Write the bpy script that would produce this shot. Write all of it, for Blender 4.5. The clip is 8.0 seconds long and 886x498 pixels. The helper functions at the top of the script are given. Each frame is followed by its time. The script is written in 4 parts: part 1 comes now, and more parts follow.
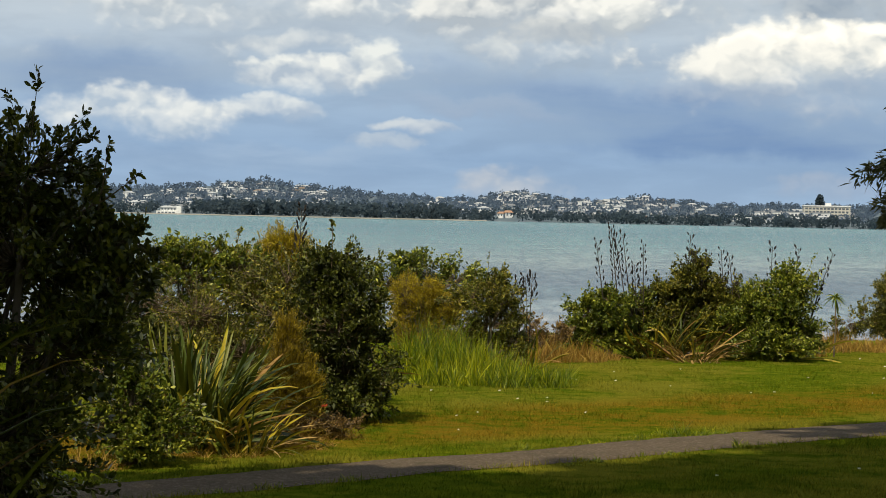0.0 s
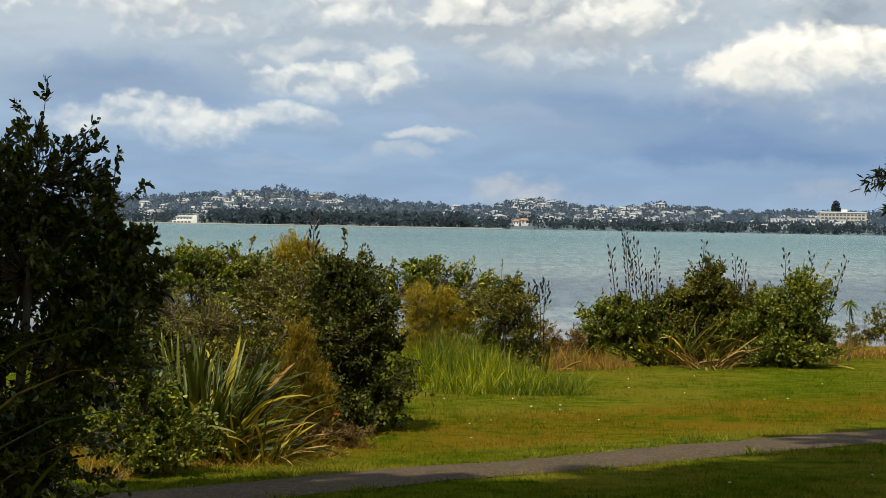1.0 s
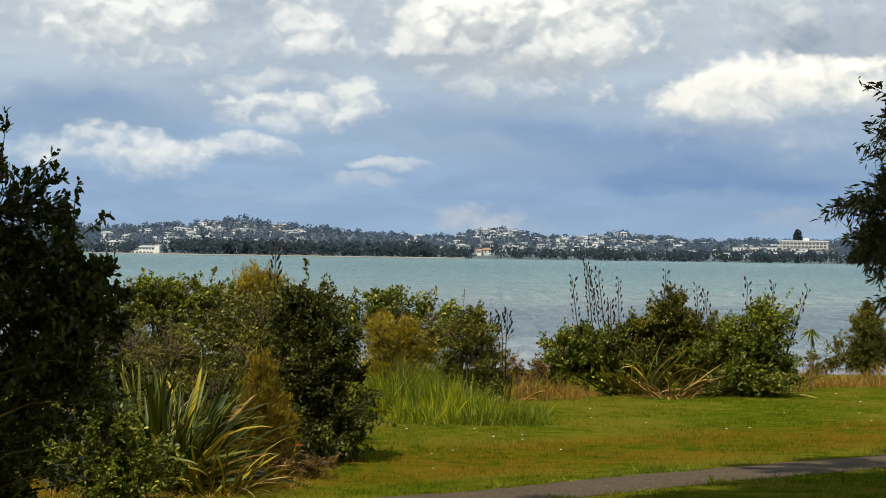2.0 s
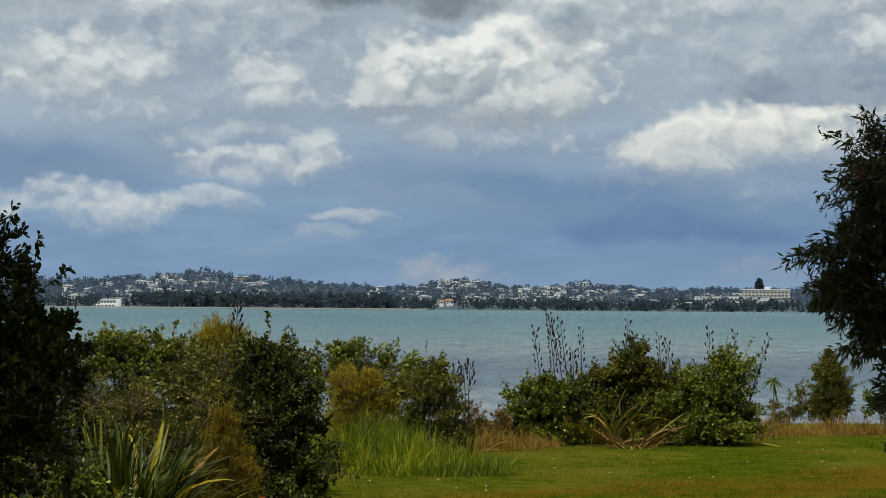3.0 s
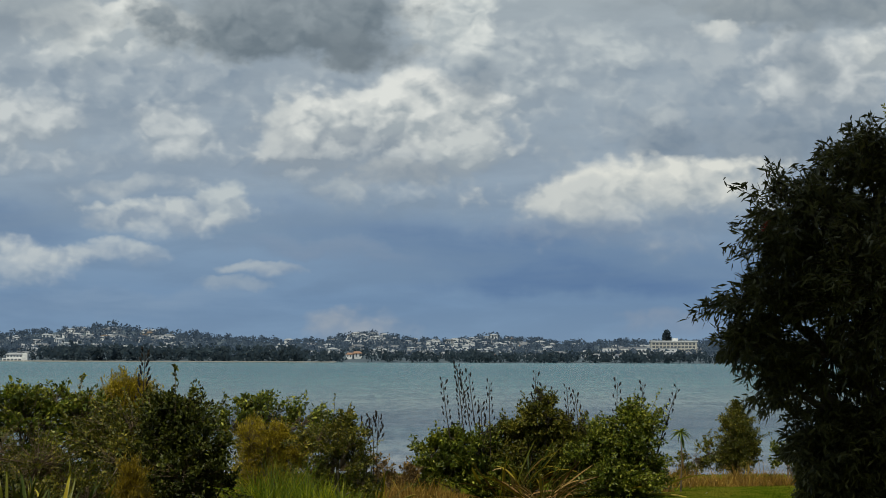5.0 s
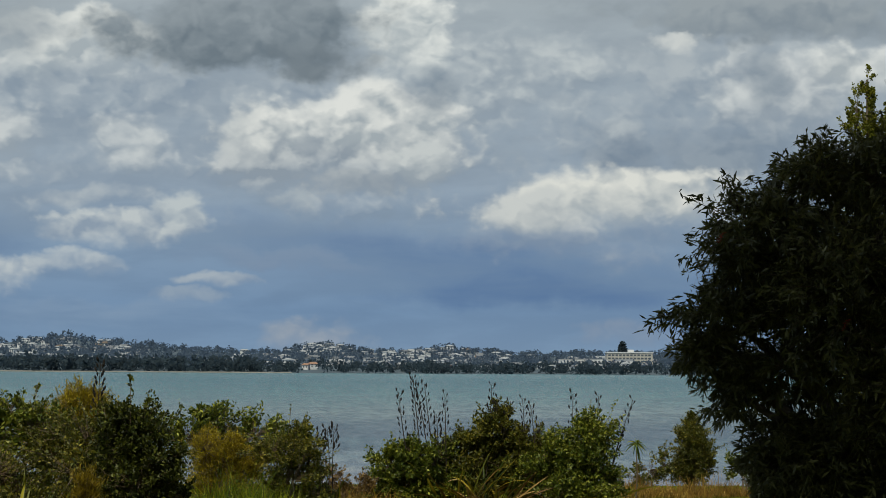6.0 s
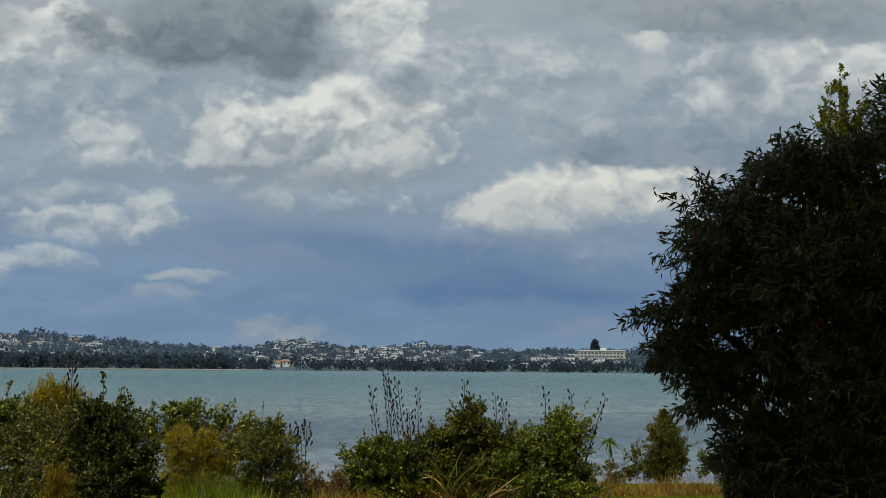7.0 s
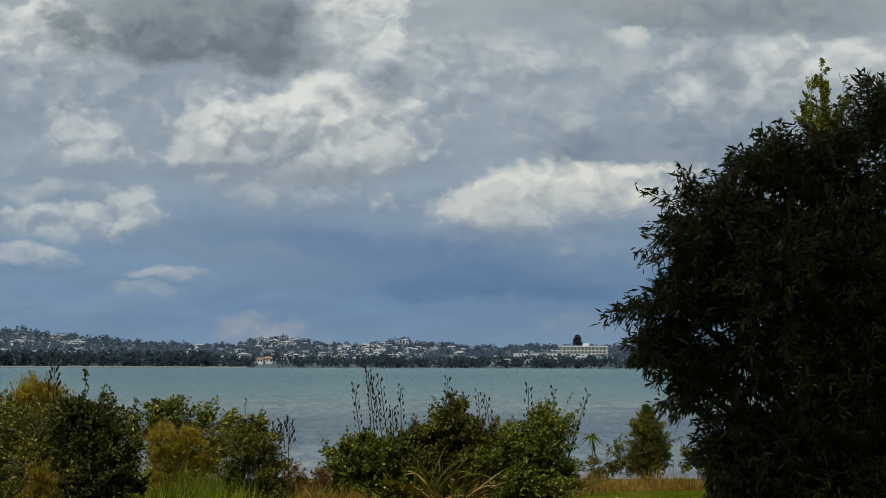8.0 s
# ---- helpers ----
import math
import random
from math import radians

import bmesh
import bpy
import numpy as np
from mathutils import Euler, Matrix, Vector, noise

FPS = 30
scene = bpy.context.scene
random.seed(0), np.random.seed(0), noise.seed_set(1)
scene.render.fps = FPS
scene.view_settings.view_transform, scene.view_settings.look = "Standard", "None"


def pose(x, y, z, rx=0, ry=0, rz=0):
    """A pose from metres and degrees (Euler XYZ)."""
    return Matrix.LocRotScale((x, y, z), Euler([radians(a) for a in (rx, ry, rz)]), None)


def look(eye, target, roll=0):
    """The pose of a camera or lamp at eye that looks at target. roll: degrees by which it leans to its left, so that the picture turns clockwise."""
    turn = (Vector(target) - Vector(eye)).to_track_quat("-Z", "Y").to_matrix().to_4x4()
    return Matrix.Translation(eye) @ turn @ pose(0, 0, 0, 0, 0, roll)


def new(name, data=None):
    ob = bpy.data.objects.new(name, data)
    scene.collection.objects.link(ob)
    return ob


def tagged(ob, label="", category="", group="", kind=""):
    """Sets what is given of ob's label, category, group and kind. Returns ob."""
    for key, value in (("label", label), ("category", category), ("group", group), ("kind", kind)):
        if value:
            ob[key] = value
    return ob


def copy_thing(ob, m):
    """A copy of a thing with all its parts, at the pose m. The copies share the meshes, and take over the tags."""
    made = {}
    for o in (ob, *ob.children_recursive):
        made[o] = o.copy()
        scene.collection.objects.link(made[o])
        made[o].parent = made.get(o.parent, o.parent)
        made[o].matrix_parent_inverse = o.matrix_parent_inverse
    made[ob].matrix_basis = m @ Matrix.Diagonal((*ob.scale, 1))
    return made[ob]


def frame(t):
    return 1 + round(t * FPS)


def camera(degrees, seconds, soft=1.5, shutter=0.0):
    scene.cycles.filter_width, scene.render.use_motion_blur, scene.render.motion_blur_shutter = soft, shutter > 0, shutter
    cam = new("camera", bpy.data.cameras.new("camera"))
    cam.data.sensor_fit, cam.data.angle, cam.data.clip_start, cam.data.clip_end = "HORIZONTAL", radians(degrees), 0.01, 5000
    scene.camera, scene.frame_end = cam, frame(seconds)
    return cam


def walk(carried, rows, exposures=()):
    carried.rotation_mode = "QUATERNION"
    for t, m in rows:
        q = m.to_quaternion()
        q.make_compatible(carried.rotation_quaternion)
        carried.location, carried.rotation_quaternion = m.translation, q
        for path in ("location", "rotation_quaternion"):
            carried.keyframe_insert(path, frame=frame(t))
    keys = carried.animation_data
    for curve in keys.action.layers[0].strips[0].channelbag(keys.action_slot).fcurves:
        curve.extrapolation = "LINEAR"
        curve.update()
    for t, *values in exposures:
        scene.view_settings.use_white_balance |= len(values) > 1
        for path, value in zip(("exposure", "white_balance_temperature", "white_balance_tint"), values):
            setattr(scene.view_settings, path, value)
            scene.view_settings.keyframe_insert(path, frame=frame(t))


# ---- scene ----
cam = camera(19.34, 8.0, soft=0.85)
HERE = Vector((0, 0, 2.6))


def aim(t, yaw, pitch, roll, dx=0.0, dz=0.0, dy=0.0):
    """A row of the walk: the turn to the left, the tilt upwards and the lean, in degrees, and the small sway of the held camera."""
    a, b = radians(yaw), radians(pitch)
    eye = HERE + Vector((dx, dy, dz))
    return t, look(eye, eye + 20 * Vector((-math.sin(a) * math.cos(b), math.cos(a) * math.cos(b), math.sin(b))), roll)


walk(cam, [
    aim(0.0, 1.822, -0.796, 1.235, -0.064, -0.005),
    aim(0.2, 2.190, -0.800, 1.060, -0.040, -0.004),
    aim(0.3, 2.255, -0.790, 1.010, -0.033, -0.004),
    aim(0.5, 2.291, -0.770, 0.979, -0.026, -0.003),
    aim(1.0, 2.177, -0.624, 0.967, -0.018, -0.005),
    aim(1.2, 2.090, -0.555, 0.960, -0.015, -0.003),
    aim(2.3, 1.120, 0.350, 0.760, -0.002, 0.003),
    aim(2.5, 1.003, 0.566, 0.719, -0.001, 0.004),
    aim(3.0, 0.541, 1.177, 0.411, 0.0, 0.004),
    aim(3.5, 0.0, 1.693, 0.440),
    aim(4.0, -0.501, 1.975, 0.140, 0.005, 0.007),
    aim(4.5, -0.916, 2.150, 0.136, 0.003, 0.002),
    aim(4.7, -1.130, 2.220, 0.150, 0.003, 0.002),
    aim(5.8, -2.300, 2.585, 0.310, 0.003, 0.002),
    aim(6.0, -2.440, 2.587, 0.329, 0.003, 0.002),
    aim(6.5, -2.756, 2.575, 0.397, -0.005, -0.001),
    aim(7.0, -3.041, 2.540, 0.429, -0.005, 0.001),
    aim(7.5, -3.325, 2.516, 0.391, -0.003, 0.003),
    aim(8.0, -3.436, 2.462, 0.169, -0.005, -0.001),
], exposures=[(0.0, 0.42, 7150, 7), (1.2, 0.41, 7150, 7), (2.3, 0.38, 6900, 7), (2.5, 0.33, 6850, 7), (2.8, 0.05, 6650, 4), (3.0, -0.09, 6500, 4), (3.5, -0.13, 6500, 4), (4.5, -0.25, 6500, 4), (6.0, -0.31, 6500, 4), (8.0, -0.35, 6500, 4)])

# ---- light: a sun behind the camera's left shoulder, broken cloud over blue ----
SUN_TURN, SUN_HEIGHT = radians(206), radians(54)
TO_SUN = Vector((math.sin(SUN_TURN) * math.cos(SUN_HEIGHT), math.cos(SUN_TURN) * math.cos(SUN_HEIGHT), math.sin(SUN_HEIGHT)))
sun = new("sun", bpy.data.lights.new("sun", "SUN"))
sun.data.energy, sun.data.angle, sun.data.color = 3.4, radians(0.6), (1.0, 0.90, 0.70)
sun.matrix_world = look((0, 0, 60), Vector((0, 0, 60)) - TO_SUN)


def linear(r, g, b):
    """A colour given in 0 to 255, in the linear values that nodes take."""
    return tuple((c / 255 / 12.92) if c < 10 else ((c / 255 + 0.055) / 1.055) ** 2.4 for c in (r, g, b))


class Nodes:
    """Short calls for building a node tree."""

    def __init__(self, tree):
        self.tree = tree
        tree.nodes.clear()

    def add(self, kind, inputs=None):
        node = self.tree.nodes.new(kind)
        for key, value in (inputs or {}).items():
            self.put(node.inputs[key], value)
        return node

    def put(self, socket, value):
        if isinstance(value, bpy.types.NodeSocket):
            self.tree.links.new(value, socket)
        elif isinstance(value, tuple) and len(value) == 3 and socket.type == "RGBA":
            socket.default_value = (*value, 1)
        else:
            socket.default_value = value

    def math(self, op, a, b=0.0, c=0.0, clamp=False):
        node = self.add("ShaderNodeMath", {0: a, 1: b, 2: c})
        node.operation, node.use_clamp = op, clamp
        return node.outputs[0]

    def mix(self, f, a, b, blend="MIX"):
        node = self.add("ShaderNodeMix", {0: f, 6: a, 7: b})
        node.data_type, node.blend_type = "RGBA", blend
        return node.outputs[2]

    def noise(self, where, scale, detail=4.0, rough=0.55, distortion=0.0, out=0):
        return self.add("ShaderNodeTexNoise", {"Vector": where, "Scale": scale, "Detail": detail, "Roughness": rough,
                                               "Distortion": distortion}).outputs[out]

    def step(self, value, lo, hi, top=1.0, bottom=0.0):
        node = self.add("ShaderNodeMapRange", {0: value, 1: lo, 2: hi, 3: bottom, 4: top})
        node.interpolation_type = "SMOOTHSTEP"
        return node.outputs[0]

    def ramp(self, value, *stops):
        node = self.add("ShaderNodeValToRGB", {0: value})
        while len(node.color_ramp.elements) < len(stops):
            node.color_ramp.elements.new(0.5)
        for e, (place, colour) in zip(node.color_ramp.elements, stops):
            e.position, e.color = place, (*colour, 1)
        return node.outputs[0]


world = bpy.data.worlds.new("sky")
world.use_nodes = True
scene.world = world
sk = Nodes(world.node_tree)
heaven = sk.add("ShaderNodeTexSky")
heaven.sky_type, heaven.sun_disc, heaven.sun_elevation, heaven.sun_rotation = "NISHITA", False, SUN_HEIGHT, SUN_TURN
blue = sk.mix(1.0, heaven.outputs[0], (0.085, 0.085, 0.085), "MULTIPLY")
way = sk.add("ShaderNodeTexCoord").outputs["Generated"]
split = sk.add("ShaderNodeSeparateXYZ", {0: way}).outputs
# degrees to the right of straight ahead, and degrees above the horizon
turn_raw = sk.math("MULTIPLY", sk.math("ARCTAN2", split[0], split[1]), 57.2958)
rise_raw = sk.math("MULTIPLY", sk.math("ARCSINE", split[2]), 57.2958)
flat = sk.add("ShaderNodeCombineXYZ", {0: turn_raw, 1: sk.math("MULTIPLY", rise_raw, 1.35), 2: 0.0}).outputs[0]
wobble = sk.noise(flat, 1.3, 3.0, 0.5, 0.0, 1)
bent = sk.add("ShaderNodeVectorMath", {0: flat, 1: sk.add("ShaderNodeVectorMath", {0: wobble, 1: (-0.5, -0.5, -0.5)}).outputs[0]}).outputs[0]
warp_big = sk.add("ShaderNodeSeparateXYZ", {0: sk.noise(flat, 0.7, 4.0, 0.55, 0.0, 1)}).outputs
turn = sk.math("ADD", turn_raw, sk.math("MULTIPLY_ADD", warp_big[0], 1.7, -0.85))
rise = sk.math("ADD", rise_raw, sk.math("MULTIPLY_ADD", warp_big[1], 1.1, -0.55))


def puffs(where):
    """Heaped rounded billows at three sizes, about 0 to 1."""
    total = None
    for scale, weight in ((0.52, 0.70), (1.3, 0.38), (3.4, 0.17)):
        cells = sk.add("ShaderNodeTexVoronoi", {"Vector": where, "Scale": scale})
        cells.feature = "SMOOTH_F1"
        cells.inputs["Smoothness"].default_value = 0.75
        total = sk.math("MULTIPLY_ADD", cells.outputs[0], -weight, 1.0 if total is None else total)
    return total


billow = puffs(bent)
above = puffs(sk.add("ShaderNodeVectorMath", {0: bent, 1: (-0.12, 0.34, 0.0)}).outputs[0])
wisp = sk.noise(flat, 1.9, 5.0, 0.52, 0.2)
# tops catch the light, hollows under them are grey
lit = sk.math("MULTIPLY", sk.math("SUBTRACT", billow, above), 3.3)
edge = sk.math("MULTIPLY_ADD", wisp, 0.7, sk.math("MULTIPLY_ADD", billow, 2.1, 0.02))
level = sk.add("ShaderNodeCombineXYZ", {0: sk.math("MULTIPLY", turn_raw, 0.42), 1: sk.math("MULTIPLY", rise_raw, 2.0), 2: 3.0}).outputs[0]
sheet = sk.noise(level, 0.8, 5.0, 0.52, 0.2)
edge_sheet = sk.math("MULTIPLY_ADD", sheet, 2.2, -0.1)
# the thin layer everywhere: blue-grey low down, paler above, gaps of blue higher than the view
veil = sk.ramp(sk.math("MULTIPLY", rise_raw, 0.1), (0.0, linear(126, 149, 178)), (0.12, linear(116, 141, 174)), (0.26, linear(128, 149, 176)), (0.42, linear(150, 163, 180)), (0.8, linear(162, 170, 179)))
veil = sk.mix(sk.step(sheet, 0.36, 0.66), veil, sk.mix(1.0, veil, (1.14, 1.13, 1.11), "MULTIPLY"))
open_sky = sk.math("MULTIPLY", sk.step(rise_raw, 9.0, 25.0), sk.step(sk.noise(way, 2.5, 5.0), 0.45, 0.6, 0.75))
sky = [sk.mix(open_sky, veil, blue)]


def cloud(az, el, wide, high, light, shade, soft=0.7, cover=0.9, melt=True, layered=False, slope=0.0, relief=1.0, tilt=0.55):
    """A cloud centred at az, el degrees, with its lit and its shaded colour. melt: its foot thins out; slope: its rise per degree to the right;
    relief: how strongly its billows are modelled; tilt: how much lighter its top is than its foot."""
    u = sk.math("MULTIPLY_ADD", turn, 1 / wide, -az / wide)
    v = sk.math("MULTIPLY_ADD", rise, 1 / high, -el / high)
    if slope:
        v = sk.math("MULTIPLY_ADD", u, -slope * wide / high, v)
    inside = sk.math("SUBTRACT", edge_sheet if layered else edge, sk.math("MULTIPLY_ADD", u, u, sk.math("MULTIPLY", v, v)))
    body = sk.math("MULTIPLY_ADD", sheet, 1.6, -0.3) if layered else sk.math("MULTIPLY_ADD", lit, relief, sk.math("MULTIPLY_ADD", wisp, 0.6, 0.20))
    tone = sk.math("MULTIPLY_ADD", v, tilt, body, clamp=True)
    amount = sk.step(inside, 0.0, soft, cover)
    if melt:
        amount = sk.math("MULTIPLY", amount, sk.step(v, -1.2, 0.0))
    sky[0] = sk.mix(amount, sky[0], sk.mix(tone, linear(*shade), linear(*light)))


# broad grey masses first, then the slate-blue rain bands low down
cloud(-1.0, 5.6, 13.0, 2.4, (188, 194, 201), (134, 149, 168), 1.6, 0.8, False)
cloud(9.0, 5.6, 5.0, 2.0, (182, 188, 195), (134, 148, 166), 1.6, 0.8, False)
cloud(3.8, 6.3, 2.8, 1.5, (204, 208, 211), (156, 166, 178), 1.4, 0.85, False)
cloud(-9.4, 3.0, 3.4, 0.75, (110, 134, 168), (88, 115, 156), 1.6, 0.9, False, True)
cloud(0.6, 2.75, 4.8, 0.70, (112, 135, 169), (92, 119, 158), 2.0, 0.9, False, True, -0.10)
cloud(4.8, 1.95, 6.6, 0.95, (100, 127, 166), (80, 109, 153), 2.0, 0.95, False, True, -0.04)
cloud(4.6, 1.6, 4.6, 0.5, (90, 119, 163), (72, 104, 152), 2.2, 0.85, False, True)
cloud(11.0, 1.9, 3.5, 0.8, (100, 126, 164), (84, 112, 154), 1.1, 0.85, False, True)
cloud(-1.2, 2.35, 3.0, 0.30, (140, 155, 178), (122, 141, 169), 1.3, 0.7, False, True, -0.12)
cloud(-6.0, 1.1, 5.0, 0.4, (142, 160, 184), (124, 147, 177), 1.6, 0.6, False, True)
cloud(-0.1, 0.62, 1.3, 0.40, (164, 170, 182), (140, 154, 176), 1.3, 0.8, tilt=0.1)
cloud(6.9, 0.62, 1.5, 0.34, (144, 155, 175), (130, 146, 171), 1.4, 0.6, tilt=0.1)
cloud(5.6, 2.75, 3.6, 0.55, (158, 168, 183), (132, 147, 170), 1.6, 0.75, False)
# low, flattened puffs
cloud(-8.6, 2.05, 2.4, 0.60, (204, 207, 210), (150, 165, 184), 1.0, 0.85)
cloud(-6.0, 2.25, 1.6, 0.30, (196, 201, 206), (146, 161, 182), 1.1, 0.75)
cloud(-2.3, 1.88, 0.95, 0.24, (180, 187, 196), (146, 160, 181), 1.1, 0.8)
cloud(-3.2, 1.45, 0.8, 0.20, (160, 172, 188), (140, 156, 179), 1.2, 0.7)
# the middle heights, left to right
cloud(-8.6, 4.9, 3.0, 1.05, (212, 214, 216), (160, 169, 180), 1.2, 0.9)
cloud(-4.4, 4.8, 1.2, 0.7, (212, 214, 216), (162, 171, 182), 0.9, 0.85)
cloud(-5.2, 3.75, 1.5, 0.30, (186, 192, 199), (150, 163, 180), 1.1, 0.75)
cloud(-4.9, 2.98, 1.6, 0.42, (206, 209, 211), (150, 163, 181), 0.9, 0.88)
cloud(-3.3, 3.45, 0.75, 0.55, (204, 208, 210), (156, 167, 182), 0.9, 0.85)
cloud(-0.9, 3.7, 0.6, 0.26, (180, 187, 194), (156, 166, 180), 1.0, 0.7)
# the great heaped cloud in the middle
cloud(0.1, 4.75, 3.5, 1.25, (204, 206, 208), (150, 159, 171), 0.8, 0.95, relief=1.2)
cloud(-2.1, 5.15, 0.9, 0.8, (212, 213, 213), (166, 173, 182), 0.8, 0.85)
cloud(0.7, 5.3, 3.0, 0.85, (236, 234, 231), (172, 179, 186), 1.1, 0.95)
cloud(2.1, 4.45, 0.9, 0.5, (208, 210, 211), (164, 172, 181), 0.9, 0.85)
cloud(0.3, 3.95, 1.4, 0.34, (176, 181, 187), (150, 159, 171), 1.0, 0.8)
# grey hollows and the bright bank to the right of it
cloud(7.9, 4.75, 2.9, 0.72, (148, 159, 173), (126, 140, 158), 1.4, 0.9, False, slope=-0.10)
cloud(4.2, 4.75, 0.9, 0.6, (160, 169, 180), (142, 154, 169), 1.4, 0.7, False)
cloud(6.5, 5.2, 0.45, 0.26, (194, 199, 204), (174, 181, 190), 1.2, 0.7)
cloud(5.8, 3.58, 3.2, 0.80, (234, 231, 225), (176, 182, 188), 1.0, 0.95, relief=0.9)
cloud(4.1, 3.45, 1.5, 0.55, (208, 209, 209), (172, 178, 185), 1.0, 0.85)
cloud(-5.4, 6.95, 2.4, 0.8, (236, 235, 232), (176, 183, 190), 0.7, 0.95)
cloud(-7.9, 7.4, 2.0, 0.7, (166, 173, 180), (142, 152, 164), 1.4, 0.85, False)
cloud(10.0, 6.1, 1.8, 1.0, (218, 219, 220), (168, 175, 184), 1.1, 0.85)
cloud(12.2, 6.4, 1.7, 0.75, (226, 226, 225), (176, 182, 188), 0.9, 0.9)
cloud(9.5, 6.45, 0.75, 0.75, (150, 160, 172), (126, 140, 156), 1.8, 0.95, False)
cloud(9.4, 7.75, 4.8, 0.62, (158, 165, 172), (136, 146, 157), 1.1, 0.92, False)
cloud(7.5, 7.12, 0.75, 0.24, (220, 220, 219), (192, 196, 200), 1.0, 0.85)
cloud(1.5, 7.2, 1.25, 1.05, (240, 239, 236), (186, 192, 197), 0.7, 0.96)
cloud(2.2, 6.1, 0.72, 0.6, (150, 160, 172), (126, 140, 156), 1.7, 0.95, False)
cloud(-1.9, 7.35, 3.1, 1.12, (150, 158, 166), (116, 127, 138), 0.8, 1.0, False, relief=0.8)
cloud(-0.2, 6.75, 1.5, 0.55, (132, 141, 150), (112, 122, 132), 1.0, 0.9, False, relief=0.6)
sk.add("ShaderNodeOutputWorld", {0: sk.add("ShaderNodeBackground", {0: sk.mix(1.0, sky[0], (0.99, 1.0, 1.01), "MULTIPLY"), 1: 1.10}).outputs[0]})
world.cycles.sampling_method, world.cycles.sample_map_resolution = "MANUAL", 1024

# ---- materials ----


def material(name):
    m = bpy.data.materials.new(name)
    m.use_nodes = True
    return m, Nodes(m.node_tree)


def finish(n, shader):
    n.add("ShaderNodeOutputMaterial", {0: shader})


def principled(n, colour, rough, normal=None, **more):
    node = n.add("ShaderNodeBsdfPrincipled", {"Base Color": colour, "Roughness": rough})
    for key, value in more.items():
        n.put(node.inputs[key.replace("_", " ").title().replace("Ior", "IOR")], value)
    if normal is not None:
        n.put(node.inputs["Normal"], normal)
    return node.outputs[0]


def bump(n, height, strength, distance):
    return n.add("ShaderNodeBump", {"Height": height, "Strength": strength, "Distance": distance}).outputs[0]


def foliage(name, dark, mid, lively, rough=0.45, through_light=0.25, patch=1.6, single=False):
    """Leaves: each one its own tint, with larger patches of younger and older growth, and painted highlights on a few.
    """
    m, n = material(name)
    island = n.add("ShaderNodeObjectInfo").outputs["Random"] if single else n.add("ShaderNodeNewGeometry").outputs["Random Per Island"]
    where = n.add("ShaderNodeTexCoord").outputs["Object"]
    mixed = n.math("ADD", n.math("MULTIPLY", island, 0.65), n.math("MULTIPLY_ADD", n.noise(where, patch, 3.0), 0.9, -0.28))
    # the last stop paints sunlit highlights into the colour of a few leaves
    colour = n.ramp(mixed, (0.12, dark), (0.48, mid), (0.78, lively), (0.97, tuple(min(0.6, c * 1.7) for c in lively)))
    blotch = n.noise(where, 60.0, 2.0)
    colour = n.mix(n.step(blotch, 0.55, 0.8, 0.35), colour, (lively[0] * 0.9, lively[1] * 0.7, lively[2] * 0.6))
    face = principled(n, colour, rough, specular_ior_level=0.3)
    back = n.add("ShaderNodeBsdfTranslucent", {0: n.mix(0.5, colour, (lively[0], lively[1], lively[2]))}).outputs[0]
    finish(n, n.add("ShaderNodeMixShader", {0: through_light, 1: face, 2: back}).outputs[0])
    return m


def bark(name, a, b):
    m, n = material(name)
    where = n.add("ShaderNodeTexCoord").outputs["Object"]
    grain = n.noise(n.add("ShaderNodeMapping", {0: where, 3: (30, 30, 6)}).outputs[0], 1.0, 5.0, 0.65)
    colour = n.mix(n.noise(where, 3.0, 3.0), n.ramp(grain, (0.3, a), (0.7, b)), b)
    finish(n, principled(n, colour, 0.85, bump(n, grain, 0.5, 0.01)))
    return m


def plain(name, a, b, rough=0.6, scale=8.0):
    m, n = material(name)
    where = n.add("ShaderNodeTexCoord").outputs["Object"]
    colour = n.ramp(n.noise(where, scale, 6.0, 0.6), (0.3, a), (0.7, b))
    finish(n, principled(n, colour, rough))
    return m


def grass_colour(n, where):
    """Mown grass: fresh green, straw-coloured dry patches and a worn orange-brown sweep along the path's far side."""
    at = n.add("ShaderNodeSeparateXYZ", {0: where}).outputs
    across = n.math("SUBTRACT", at[1], n.math("MULTIPLY_ADD", at[0], 1.05, 0.0))
    broad = n.noise(where, 0.35, 4.0, 0.55)
    small = n.noise(where, 3.0, 5.0, 0.65)
    fine = n.noise(where, 28.0, 3.0, 0.6)
    green = n.mix(n.step(small, 0.3, 0.7), (0.062, 0.104, 0.006), (0.150, 0.182, 0.013))
    straw = n.mix(fine, (0.150, 0.145, 0.016), (0.265, 0.235, 0.034))
    rust = n.mix(fine, (0.190, 0.090, 0.008), (0.260, 0.150, 0.018))
    dry = n.step(n.math("ADD", broad, n.math("MULTIPLY_ADD", small, 0.5, -0.25)), 0.40, 0.62, 0.80)
    band = n.math("MULTIPLY", n.step(across, 29.6, 31.2), n.step(across, 36.5, 34.0))
    band = n.math("MULTIPLY", band, n.step(n.math("ADD", small, n.math("MULTIPLY_ADD", broad, 0.8, -0.4)), 0.30, 0.60, 0.65))
    colour = n.mix(band, n.mix(dry, green, straw), rust)
    return n.mix(n.math("MULTIPLY_ADD", fine, 0.5, 0.0), colour, n.mix(1.0, colour, (0.55, 0.60, 0.5), "MULTIPLY")), fine


